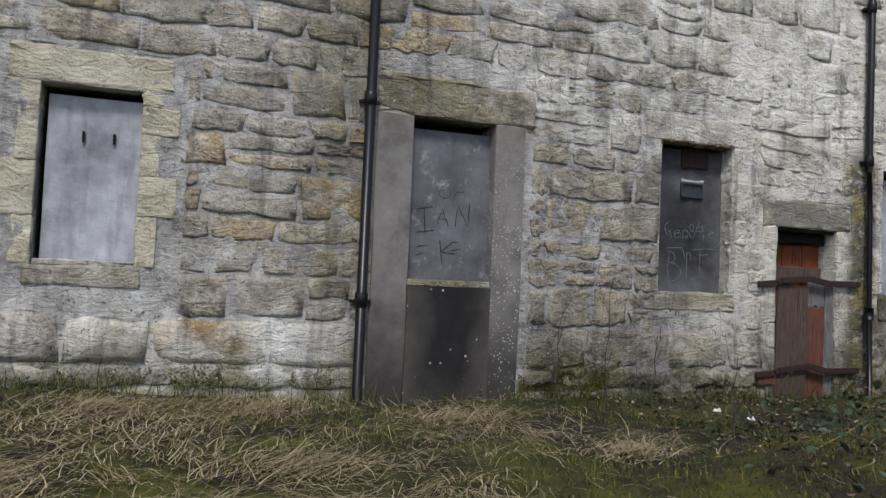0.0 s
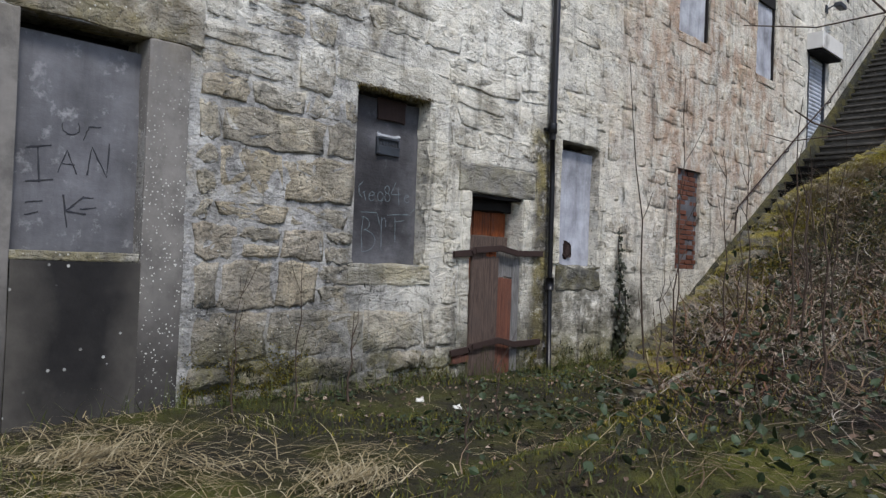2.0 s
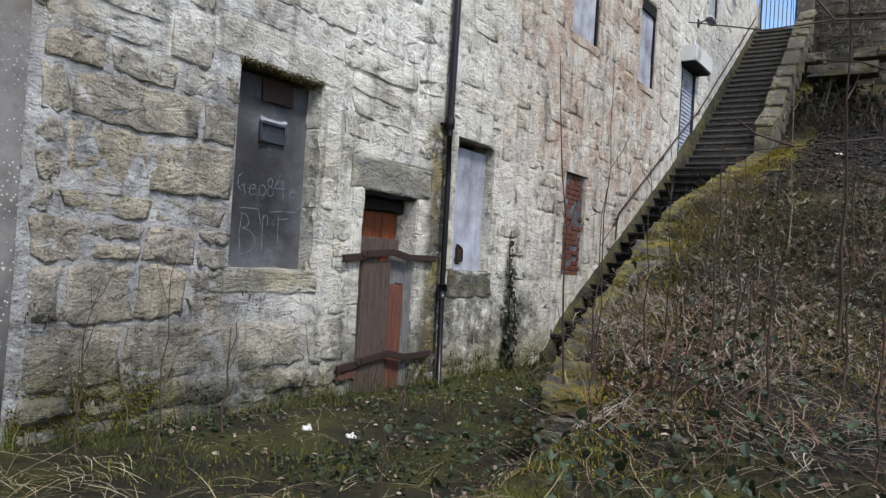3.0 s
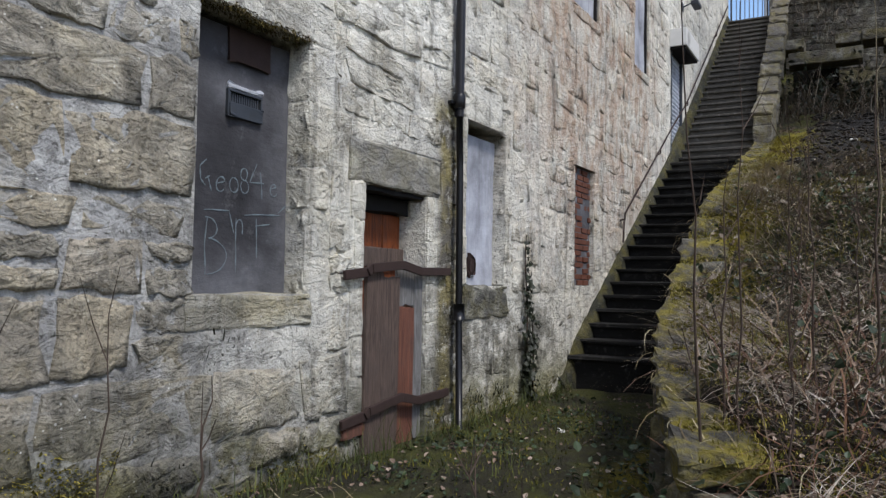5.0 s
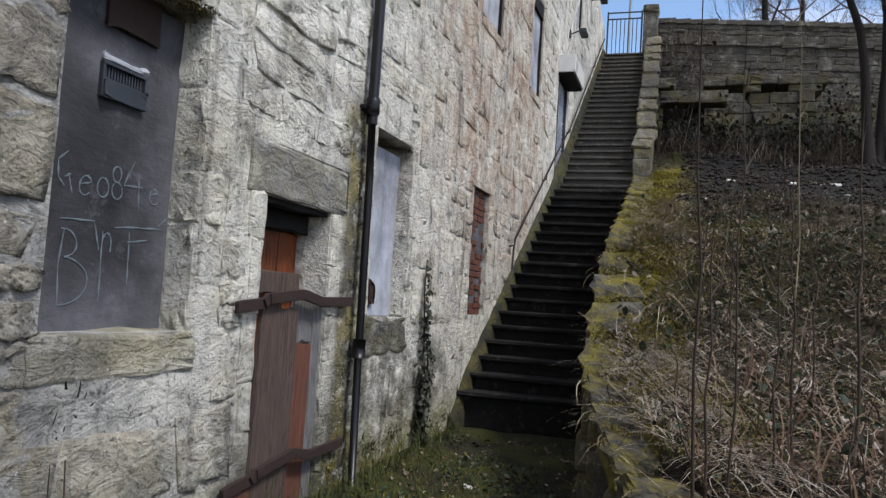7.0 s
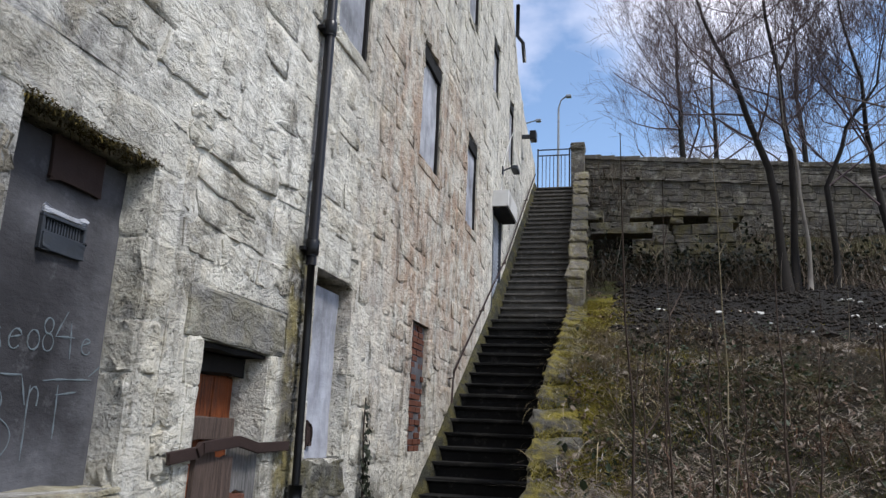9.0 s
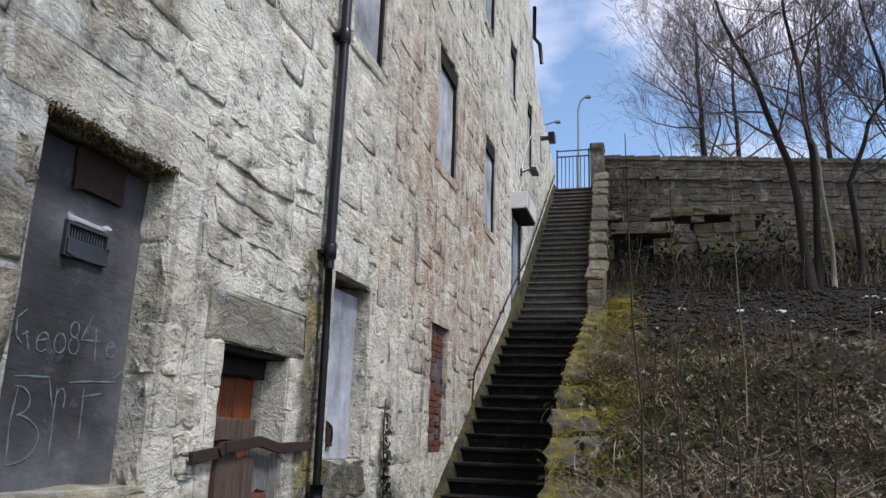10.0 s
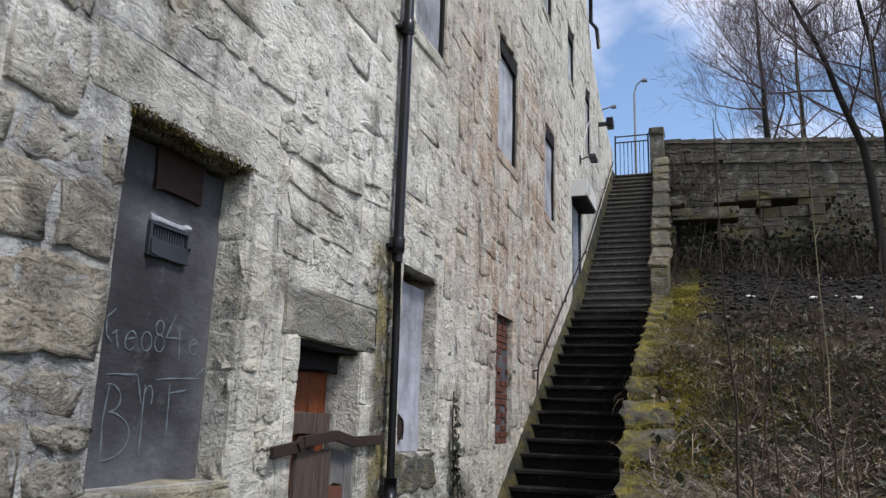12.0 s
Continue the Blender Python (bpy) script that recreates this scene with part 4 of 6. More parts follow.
# ---- the boundary wall at the top ----
rnd = random.Random(31)
BW = thing("boundary_wall", "sooty rubble boundary wall with a rounded coping", "wall", "structure")


def bound_top(y):
    return 9.28 - 0.08 * (5.4 - y)


BX = 22.15
core = box(bmesh.new(), BX + 0.018, BX + 0.45, -14.0, 5.42, 6.0, 9.12)
for v in core.verts:
    if v.co.z > 9:
        v.co.z = bound_top(v.co.y) - 0.12
part("core", core, M_BACK, BW)
far_v, far_f = [], []
z = 6.9
while z < 9.3:
    string = 8.52 < z < 8.64
    h = 0.10 if string else rnd.uniform(0.11, 0.21)
    y = 5.42 - rnd.uniform(0, 0.2)
    while y > -8.0:
        L = rnd.uniform(0.5, 0.9) if string else rnd.uniform(0.16, 0.46)
        fall = 0.07 * (5.4 - y + L / 2)
        lid = bound_top(y - L / 2) - 0.11
        if z - fall + 0.05 < lid:
            out = 0.04 if string else rnd.uniform(-0.012, 0.016)
            single = y > 2.2 and z > 7.2
            bm = box(bmesh.new(), BX - out, BX + 0.3, y - L + 0.008, y, z - fall + 0.006, min(z + h - fall, lid) - 0.004, 0.016, 0.014, 1)
            if single:
                part("stone", bm, M_BACK, BW)
            else:
                bm.verts.index_update()
                o = len(far_v)
                far_v += [tuple(v.co) for v in bm.verts]
                far_f += [tuple(v.index + o for v in f.verts) for f in bm.faces]
                bm.free()
        y -= L
    z += h
tagged(raw("stones", far_v, far_f, M_BACK, BW), "sooty rubble stones further along the wall", kind="stuff")
y = 5.42
while y > -13.5:
    L = rnd.uniform(0.25, 0.5)
    t = bound_top(y - L / 2)
    part("coping_stone", box(bmesh.new(), BX - 0.03, BX + 0.48, y - L + 0.001, y - 0.001, t - 0.13, t + rnd.uniform(-0.012, 0.012), 0.014, 0.012, 1), M_BACK, BW)
    y -= L
PIER = thing("gate_pier", "squat stone gate pier with a mossy cap", "pier", "structure")
block("shaft", M_BACK, PIER, 21.75, 22.13, 5.42, 5.78, 7.6, 9.3, 0.02, 0.015, 3)
block("cap", M_BACK, PIER, 21.7, 22.14, 5.4, 5.8, 9.3, 9.5, 0.05, 0.02, 3)

# landing and pavement beyond the gate
tagged(part("pavement", box(bmesh.new(), TOP_X + 0.02, 23.6, 5.8, 6.76, 7.6, TOP_Z - 0.004), M_STEP), "stone landing beyond the gate", "pavement", kind="structure")

# ---- drainpipes ----
def drainpipe(label, x, z0, z1, joints, r=0.048, y=None, low_r=None):
    p = thing("drainpipe", label, "drainpipe", at=(x, 0, 0))
    y = y or FACE - 0.075
    tube("pipe", [(0, y, z0), (0.004, y, (z0 + z1) / 2), (0, y, z1)], r, M_IRON, p, 14)
    for z in joints:
        c = tube("collar", [(0, y, z - 0.07), (0, y, z - 0.06), (0, y, z + 0.05), (0, y, z + 0.06)], [r * 1.05, r * 1.28, r * 1.28, r * 1.1], M_IRON, p, 14)
        block("bracket", M_IRON, c, -r * 2.1, r * 2.1, y + r * 0.6, FACE + 0.02, z - 0.035, z - 0.005, 0.004)
    return p


drainpipe("black cast iron drainpipe fixed to the rubble wall", 1.14, 0.24, 7.9, (1.16, 3.02, 4.85, 6.7))
pipe_2 = drainpipe("black cast iron drainpipe rising to the eaves", 7.21, 2.86, 12.9, (3.0, 4.85, 6.7, 8.6, 10.4), 0.041)
y = FACE - 0.075
tube("lower_pipe", [(0.0, y, 2.95), (0.02, y - 0.005, 2.4), (0.03, y - 0.01, 1.2), (0.06, y - 0.015, 0.16)], 0.030, M_IRON, pipe_2, 12)
tube("collar", [(0.032, y - 0.01, 1.12), (0.032, y - 0.01, 1.26)], 0.05, M_IRON, pipe_2, 12)

# ---- boarded doorway ----
b = thing("door_boarding", "rotten upright planks nailed across the low doorway", "boarding", at=(5.94, FACE, 0.1))
b.location = (0, 0, 0)


def plank(name, mat, x0, x1, y0, y1, z0, z1, lean=0.0, top=0.0):
    bm = box(bmesh.new(), x0, x1, y0, y1, z0, z1, 0.005, 0.006, 3)
    for v in bm.verts:
        f = (v.co.z - z0) / (z1 - z0)
        v.co.x += lean * f
        if f > 0.9:
            v.co.z += top * (v.co.x - x0) / (x1 - x0) + noise.noise(v.co * 31) * 0.02
        if f < 0.05:
            v.co.z += noise.noise(v.co * 17) * 0.03
    part(name, bm, mat, b)


plank("plank", M_PLANK, 5.93, 6.14, FACE - 0.035, FACE + 0.0, 0.16, 1.50, 0.02)
plank("plank", M_PLANK, 6.145, 6.37, FACE - 0.035, FACE + 0.002, 0.18, 1.47, 0.01)
plank("plank", M_PLANK_RED, 6.41, 6.67, FACE + 0.012, FACE + 0.04, 0.17, 1.24, 0.0)
plank("plank", M_PLANK_GREY, 6.42, 6.66, FACE + 0.014, FACE + 0.04, 1.25, 1.56, 0.0)
plank("plank", M_PLANK_GREY, 6.675, 6.80, FACE + 0.016, FACE + 0.045, 0.2, 1.52, 0.0)
plank("plank_stub", M_PLANK_RED, 5.70, 5.95, FACE - 0.035, FACE - 0.008, 0.36, 0.44, 0.0)
for xa, xb in ((5.955, 6.245), (6.255, 6.54), (6.56, 6.80)):
    plank("old_door_plank", M_PLANK_ORANGE, xa, xb, FACE + 0.25, FACE + 0.285, 0.3, 1.975, 0.0)
plank("door_head", M_TIMBER_SHADE, 5.945, 6.805, FACE + 0.17, FACE + 0.335, 1.98, 2.1, 0.0)
# thin near-black board paints the shaded underside of the stone lintel
plank("door_head", M_TIMBER_SHADE, 5.945, 6.805, FACE + 0.03, FACE + 0.335, 2.105, 2.134, 0.0)
plank("cross_rail", M_PLANK, 5.95, 6.79, FACE + 0.20, FACE + 0.248, 1.56, 1.70, 0.0)
for z, dz in ((1.53, 0.035), (0.52, 0.05)):
    bar = []
    for xa, za, ya in ((5.66, z - 0.055, -0.04), (5.92, z - 0.03, -0.045), (5.96, z, -0.065), (6.38, z + dz, -0.065), (6.66, z - 0.01, -0.05), (7.13, z + 0.0, -0.035)):
        bar.append((xa, FACE + ya, za))
    for k in range(5):
        (xa, ya, za), (xb, yb, zb) = bar[k], bar[k + 1]
        bm = bmesh.new()
        L = math.dist((xa, za), (xb, zb))
        box(bm, 0, L + 0.012, -0.014, 0.014, -0.034, 0.034, 0.006, 0.004, 2)
        bmesh.ops.transform(bm, matrix=Matrix.Translation((xa, (ya + yb) / 2, za)) @ Matrix.Rotation(-math.atan2(zb - za, xb - xa), 4, "Y"), verts=bm.verts)
        part("iron_bar", bm, M_RUST, b, "rusty bent iron bar")

# ---- vents, patches and writing on the blocked openings ----
def ribbon(name, strokes, x, z, sx, sz, depth, width, material, parent):
    """Hand-drawn strokes in unit boxes laid as thin raised lines on a panel."""
    vs, fs = [], []
    for st in strokes:
        pts = [Vector((x + u * sx + 0.006 * noise.noise(Vector((u * 9, v * 9, x))), 0, z + v * sz + 0.006 * noise.noise(Vector((v * 7, u * 7, z))))) for u, v in st]
        o = len(vs)
        for i, p in enumerate(pts):
            d = (pts[min(i + 1, len(pts) - 1)] - pts[max(i - 1, 0)]).normalized()
            nrm = Vector((-d.z, 0, d.x)) * width * (0.35 + 0.65 * abs(noise.noise(Vector((i * 0.8, x * 5, 2)))) * 1.6)
            for q, dy in ((p + nrm, 0.002), (p, 0.0), (p - nrm, 0.002)):
                vs.append((q.x, FACE + depth - 0.004 + dy * 0.5 + 0.012 * noise.noise(Vector((q.x * 2.1, q.z * 2.1, 5))), q.z))
        for i in range(len(pts) - 1):
            for s in range(2):
                fs.append((o + i * 3 + s, o + i * 3 + s + 1, o + i * 3 + s + 4, o + i * 3 + s + 3))
    return raw(name, vs, fs, material, parent)


def arc(cx, cy, rx, ry, a0, a1, n=12):
    return [(cx + rx * math.cos(radians(a0 + (a1 - a0) * i / n)), cy + ry * math.sin(radians(a0 + (a1 - a0) * i / n))) for i in range(n + 1)]


def stroke(*pts, n=5):
    out = []
    for (a, b_), (c, d) in zip(pts, pts[1:]):
        out += [(a + (c - a) * i / n, b_ + (d - b_) * i / n) for i in range(n)]
    return out + [pts[-1]]


GLYPH = {
    "I": [stroke((0.5, 0), (0.4, 1)), stroke((0, 0), (1, 0.12)), stroke((0, 0.95), (0.9, 1.08))],
    "A": [stroke((0, 0), (0.35, 1), (0.8, 0)), stroke((0.15, 0.4), (0.7, 0.4))],
    "N": [stroke((0, 0), (0.15, 0.9), (0.8, 0.0), (0.85, 1.1))],
    "K": [stroke((0.2, 0), (0, 1)), stroke((0.8, 1), (0.1, 0.5), (0.9, 0.45))],
}


def writing(name, word, x, z, w_, h_, depth, width, material, parent, gap=1.1):
    for i, ch in enumerate(word):
        ribbon(name, GLYPH[ch], x + i * w_ * gap, z, w_, h_, depth, width, material, parent)


win2 = bpy.data.objects["window_2"]
PY = 0.17
CHALK = [
    [stroke((4.617, 2.03), (4.632, 1.99), (4.652, 1.945)), stroke((4.597, 2.01), (4.63, 2.03))],
    [stroke((4.695, 1.995), (4.745, 2.005)) + arc(4.722, 1.99, 0.036, 0.042, 25, 320)],
    [arc(4.83, 1.997, 0.036, 0.045, 80, 440)],
    [arc(4.912, 2.075, 0.028, 0.036, -60, 260) + arc(4.92, 2.0, 0.034, 0.04, 100, -230)],
    [stroke((5.02, 2.15), (4.965, 2.03), (5.085, 2.035)), stroke((5.055, 2.10), (5.065, 2.02), (5.075, 1.935))],
    [stroke((5.15, 2.01), (5.2, 2.03)) + arc(5.177, 2.005, 0.034, 0.04, 40, 330)],
    [stroke((4.605, 2.12), (4.56, 2.08), (4.565, 2.0), (4.60, 1.97))],
    [stroke((4.625, 1.79), (4.612, 1.64), (4.622, 1.46)), arc(4.62, 1.726, 0.085, 0.062, 100, -75) + arc(4.625, 1.565, 0.16, 0.105, 80, -88)],
    [stroke((4.594, 1.829), (4.793, 1.842), (4.84, 1.712)), stroke((4.853, 1.80), (4.858, 1.65), (4.867, 1.474)), [(4.858, 1.69)] + arc(4.885, 1.745, 0.03, 0.05, 170, 0) + [(4.913, 1.71)]],
    [stroke((4.926, 1.825), (5.08, 1.842), (5.242, 1.846)), stroke((5.02, 1.765), (5.15, 1.785)), stroke((5.03, 1.81), (5.035, 1.68), (5.04, 1.566)), stroke((5.22, 1.86), (5.30, 1.92))],
]
for strokes in CHALK:
    ribbon("chalk_letter", strokes, 0.0, 0.0, 1.0, 1.0, PY, 0.0075, M_CHALK, win2)
vent = thing("wall_vent", "dark metal louvred vent set in grey render", "vent", at=(4.745, FACE + 0.158, 2.40))
vw, vh = 0.29, 0.165
for nm, a in (("frame_top", (0, vw, -0.01, 0.03, vh - 0.015, vh)), ("frame_bottom", (0, vw, -0.01, 0.03, 0, 0.015)),
              ("frame_side", (0, 0.015, -0.01, 0.03, 0.015, vh - 0.015)), ("frame_side", (vw - 0.015, vw, -0.01, 0.03, 0.015, vh - 0.015))):
    block(nm, M_PAINT, vent, *a, 0.003)
block("backing", M_SHADE_BLACK, vent, 0.012, vw - 0.012, 0.02, 0.03, 0.012, vh - 0.012, 0.0)
for i in range(13):
    bm = box(bmesh.new(), -0.004, 0.004, -0.004, 0.006, 0.015, vh - 0.015, 0.0, 0.004, 1)
    bmesh.ops.translate(bm, vec=(0.03 + i * 0.019, 0.008, 0), verts=bm.verts)
    part("slat", bm, M_PAINT, vent)
block("guard_strip", M_PAINT, vent, 0.008, vw - 0.004, -0.016, -0.009, 0.0, 0.085, 0.004, 0.01, 4, "bent dark blue guard over the vent")
block("hood", M_PANEL, win2, 4.75, 5.03, FACE + 0.152, FACE + 0.18, 2.568, 2.60, 0.016, 0.012, 4, "smeared pale mortar above the vent")
rp = thing("rust_plate", "flaking dark red square plate on grey render", "plate")
block("plate", M_RUST, rp, 4.745, 5.105, FACE + 0.15, FACE + 0.17, 2.73, 2.945, 0.004, 0.012, 5)

door1 = bpy.data.objects["door_1"]
PY = 0.12
writing("scratched_letter", "I", 1.70, 1.82, 0.17, 0.24, PY, 0.008, M_INK, door1)
writing("scratched_letter", "A", 1.90, 1.90, 0.15, 0.16, PY, 0.006, M_INK, door1)
writing("scratched_letter", "N", 2.09, 1.90, 0.17, 0.22, PY, 0.008, M_INK, door1)
writing("scratched_letter", "K", 1.94, 1.53, 0.17, 0.22, PY, 0.009, M_INK, door1)
ribbon("scratched_line", [stroke((0, 0), (0.4, 0.12)), stroke((0, 0.4), (0.5, 0.5)), stroke((1.6, 0.3), (2.1, 0.4)), stroke((1.7, 0.7), (2.0, 0.72))], 1.70, 1.60, 0.22, 0.2, PY, 0.006, M_INK, door1)
ribbon("scratched_line", [arc(0.3, 0.5, 0.35, 0.25, 150, 400), stroke((0.8, 0.1), (1.0, 0.6), (1.5, 0.65))], 1.92, 2.12, 0.17, 0.2, PY, 0.005, M_INK, door1)
win1 = bpy.data.objects["window_1"]
# near-black blocks stand in for the slots' shaded depth
for xx in (-1.29, -1.05):
    block("slot", M_SHADE_BLACK, win1, xx, xx + 0.022, FACE + 0.105, FACE + 0.125, 2.40, 2.49, 0.003, 0.0, 0, "small dark slot in the render")
block("ledge", M_CREAM, win1, -1.60, -0.83, FACE + 0.02, FACE + 0.12, 1.352, 1.40, 0.015, 0.006, 3, "pale mortar ledge")
win3 = bpy.data.objects["window_3"]
block("rusty_patch", M_RUST, win3, 7.78, 7.90, FACE + 0.108, FACE + 0.125, 1.52, 1.68, 0.03, 0.02, 2, "rusty hole edge in the board")

# ---- bricked-up doorway ----
bd = thing("doorway_bricked", "narrow doorway filled with crumbling red brick", "doorway", "structure")
block("mortar_bed", M_PANEL_DARK, bd, 10.40, 11.12, FACE + 0.058, FACE + 0.3, 1.43, 2.92, 0.0)
bm = box(bmesh.new(), -0.103, 0.103, -0.05, 0.05, -0.031, 0.031, 0.006)
brick_me = mesh_of(bm, "brick", M_BRICK)
rb = random.Random(77)
z, row = 1.465, 0
while z < 2.9:
    x = 10.40 + (0.05 if row % 2 else 0.108)
    while x < 11.13:
        ob = new("brick", brick_me)
        ob.parent = bd
        xx = min(max(x, 10.45), 11.07)
        ob.matrix_basis = pose(xx, FACE + 0.10 + rb.uniform(-0.012, 0.012), z, rb.uniform(-1, 1), rb.uniform(-1, 1), rb.uniform(-1.5, 1.5)) @ Matrix.Diagonal((0.45 if xx != x else 1, 1, 1, 1))
        x += 0.218
    z += 0.074
    row += 1

# ---- shuttered door half way up ----
sd = thing("roller_shutter", "closed galvanised roller shutter under a boxed hood", "shutter")
x0, x1, z0, z1 = OPENINGS["door_3"]
for a, b2 in ((x0, x0 + 0.06), (x1 - 0.06, x1)):
    block("guide_rail", M_PAINT, sd, a, b2, FACE - 0.01, FACE + 0.09, z0, z1, 0.006)
nz = 26
for i in range(nz):
    z = z0 + 0.03 + (z1 - z0 - 0.05) * i / nz
    vs = []
    hh = (z1 - z0 - 0.05) / nz
    bm = bmesh.new()
    prof = [(0.0, 0.0), (-0.014, hh * 0.3), (-0.016, hh * 0.6), (0.0, hh * 0.92), (0.012, hh * 0.98), (0.012, 0.0)]
    va = [bm.verts.new((x0 + 0.05, FACE + 0.05 + py, z + pz)) for py, pz in prof]
    vb = [bm.verts.new((x1 - 0.05, FACE + 0.05 + py, z + pz)) for py, pz in prof]
    for k in range(6):
        bm.faces.new((va[k], vb[k], vb[(k + 1) % 6], va[(k + 1) % 6]))
    bm.faces.new(va[::-1])
    bm.faces.new(vb)
    part("slat", bm, M_SHUTTER, sd)
hood = bmesh.new()
box(hood, x0 - 0.1, x1 + 0.12, FACE - 0.30, FACE + 0.05, 5.80, 6.12, 0.012)
hood_ob = part("hood", hood, M_BOX, sd, "off-white box hood")
# near-black slab painted as the shade beneath the hood
block("hood_underside_shade", M_SHADE_BLACK, hood_ob, x0 - 0.07, x1 + 0.09, FACE - 0.27, FACE + 0.04, 5.76, 5.80, 0.0)
block("door_sill", M_STEP, sd, x0 - 0.05, x1 + 0.05, FACE - 0.04, FACE + 0.1, z0 - 0.1, z0, 0.01)

# ---- lamps and fittings high on the wall ----
lamp = thing("wall_lamp", "small dark floodlight on a bracket above the shutter", "lamp", at=(16.4, FACE, 6.85))
block("backplate", M_PAINT, lamp, -0.06, 0.06, -0.03, 0.01, -0.08, 0.08, 0.004)
tube("arm", [(0, -0.02, 0), (0, -0.18, 0.06), (0.02, -0.26, 0.04)], 0.015, M_PAINT, lamp, 6)
block("head", M_PAINT, lamp, -0.16, 0.2, -0.34, -0.2, -0.03, 0.06, 0.02)
tube("cable", [(0, -0.02, -0.05), (-0.1, -0.02, -0.3), (-0.35, -0.02, -0.68)], 0.012, M_BOX, lamp, 5)
tube("cable", [(0.02, -0.02, 0.05), (0.35, -0.02, 0.5), (0.9, -0.02, 1.05), (1.5, -0.02, 1.5)], 0.012, M_BOX, lamp, 5)
alarm = thing("wall_floodlight", "black floodlight near the end of the mill wall", "lamp", at=(19.2, FACE, 8.7))
block("bracket", M_PAINT, alarm, -0.05, 0.05, -0.2, 0.01, -0.04, 0.04, 0.004)
block("head", M_IRON, alarm, -0.13, 0.15, -0.36, -0.2, -0.11, 0.12, 0.03)
vp = thing("vent_pipe", "short black pipe bent over the sloping verge", "pipe", at=(17.75, FACE, 10.5))
tube("pipe", [(0, -0.06, 0.9), (0, -0.06, 0.1), (0.05, -0.18, -0.05), (0.25, -0.2, -0.45)], 0.045, M_IRON, vp, 8)

# ---- iron handrail along the wall ----
hr = thing("handrail", "thin iron handrail fixed along the stair wall", "handrail")
pts = [(x, FACE - 0.08, stair_z(x) + (0.78 if x < 15.6 else 0.62)) for x in (12.3, 13.4, 14.4, 15.3, 16.6, 18.2, 19.8, 21.4)]
pts = [(12.22, FACE - 0.08, 2.05), (12.25, FACE - 0.08, 2.35)] + pts
tube("rail", pts, 0.014, M_RUST, hr, 8)
for x, yy, z in pts[2::2]:
    tube("bracket", [(x, FACE + 0.02, z - 0.1), (x, yy, z - 0.08), (x, yy, z)], 0.012, M_RUST, hr, 6)

# ---- gate at the head of the stairs ----
gate = thing("railing_gate", "dark steel bar gate at the head of the stairs", "gate", at=(21.95, 0, TOP_Z))
for yy in (5.83, 6.70):
    block("post", M_PAINT, gate, -0.02, 0.02, yy - 0.02, yy + 0.02, 0, 1.25, 0.003)
for zz in (0.08, 1.05, 1.22):
    block("rail", M_PAINT, gate, -0.015, 0.015, 5.85, 6.68, zz - 0.015, zz + 0.015, 0.003)
for i in range(7):
    yy = 5.85 + 0.83 * (i + 1) / 8
    tube("bar", [(0, yy, 0.08), (0, yy, 1.05)], 0.010, M_PAINT, gate, 6)
block("foot_plate", M_PAINT, gate, -0.02, 0.02, 5.81, 6.72, 0.0, 0.02, 0.0)

# ---- street lamps on the road above ----
for yy, zt, arm in ((7.2, 16.5, -0.35), (9.3, 15.4, -1.1)):
    sl = thing("street_lamp", "grey steel street lamp on the road above", "street lamp", at=(34.0, yy, 8.1), group="street lamps")
    h = zt - 8.1
    tube("column", [(0, 0, 0), (0, 0, h * 0.5), (0, 0, h - 0.5), (0, arm * 0.3, h - 0.1), (0, arm, h + 0.1)], [0.075, 0.06, 0.045, 0.035, 0.03], M_STEEL, sl, 8)
    block("lantern", M_STEEL, sl, -0.1, 0.1, arm - 0.22, arm + 0.02, h + 0.02, h + 0.14, 0.03)

# ---- ruined stonework below the boundary wall ----
ruin = thing("ruined_wall", "dark ruined stone wall with a lintelled recess", "wall", "structure")
rr = random.Random(41)
RX = 20.15
z = 5.2
while z < 7.0:
    h = rr.uniform(0.16, 0.3)
    yy = 5.35
    while yy > 2.1 - (z < 6.0) * 1.2:
        L = rr.uniform(0.25, 0.7)
        yb = yy - L
        hole = z + h > 5.6 and z < 6.5 and yb < 5.1 and yy > 4.3
        under = 6.38 < z + h and z < 6.72 and yb < 5.2 and yy > 3.7
        if not hole and not under and not (z > 6.5 and rr.random() < 0.2):
            part("stone", box(bmesh.new(), RX + rr.uniform(-0.05, 0.06), RX + 0.7, yb + 0.01, yy, z + 0.008, z + h, 0.025, 0.025, 1), M_RUIN, ruin)
        yy = yb
    z += h
block("lintel", M_RUIN, ruin, RX - 0.08, RX + 0.5, 3.72, 5.2, 6.46, 6.74, 0.02, 0.02, 3)
# dark sheet puts the recess's shade into colour
block("recess_back", M_SHADE_BLACK, ruin, RX + 0.6, RX + 0.68, 4.2, 5.15, 5.3, 6.5, 0.0)

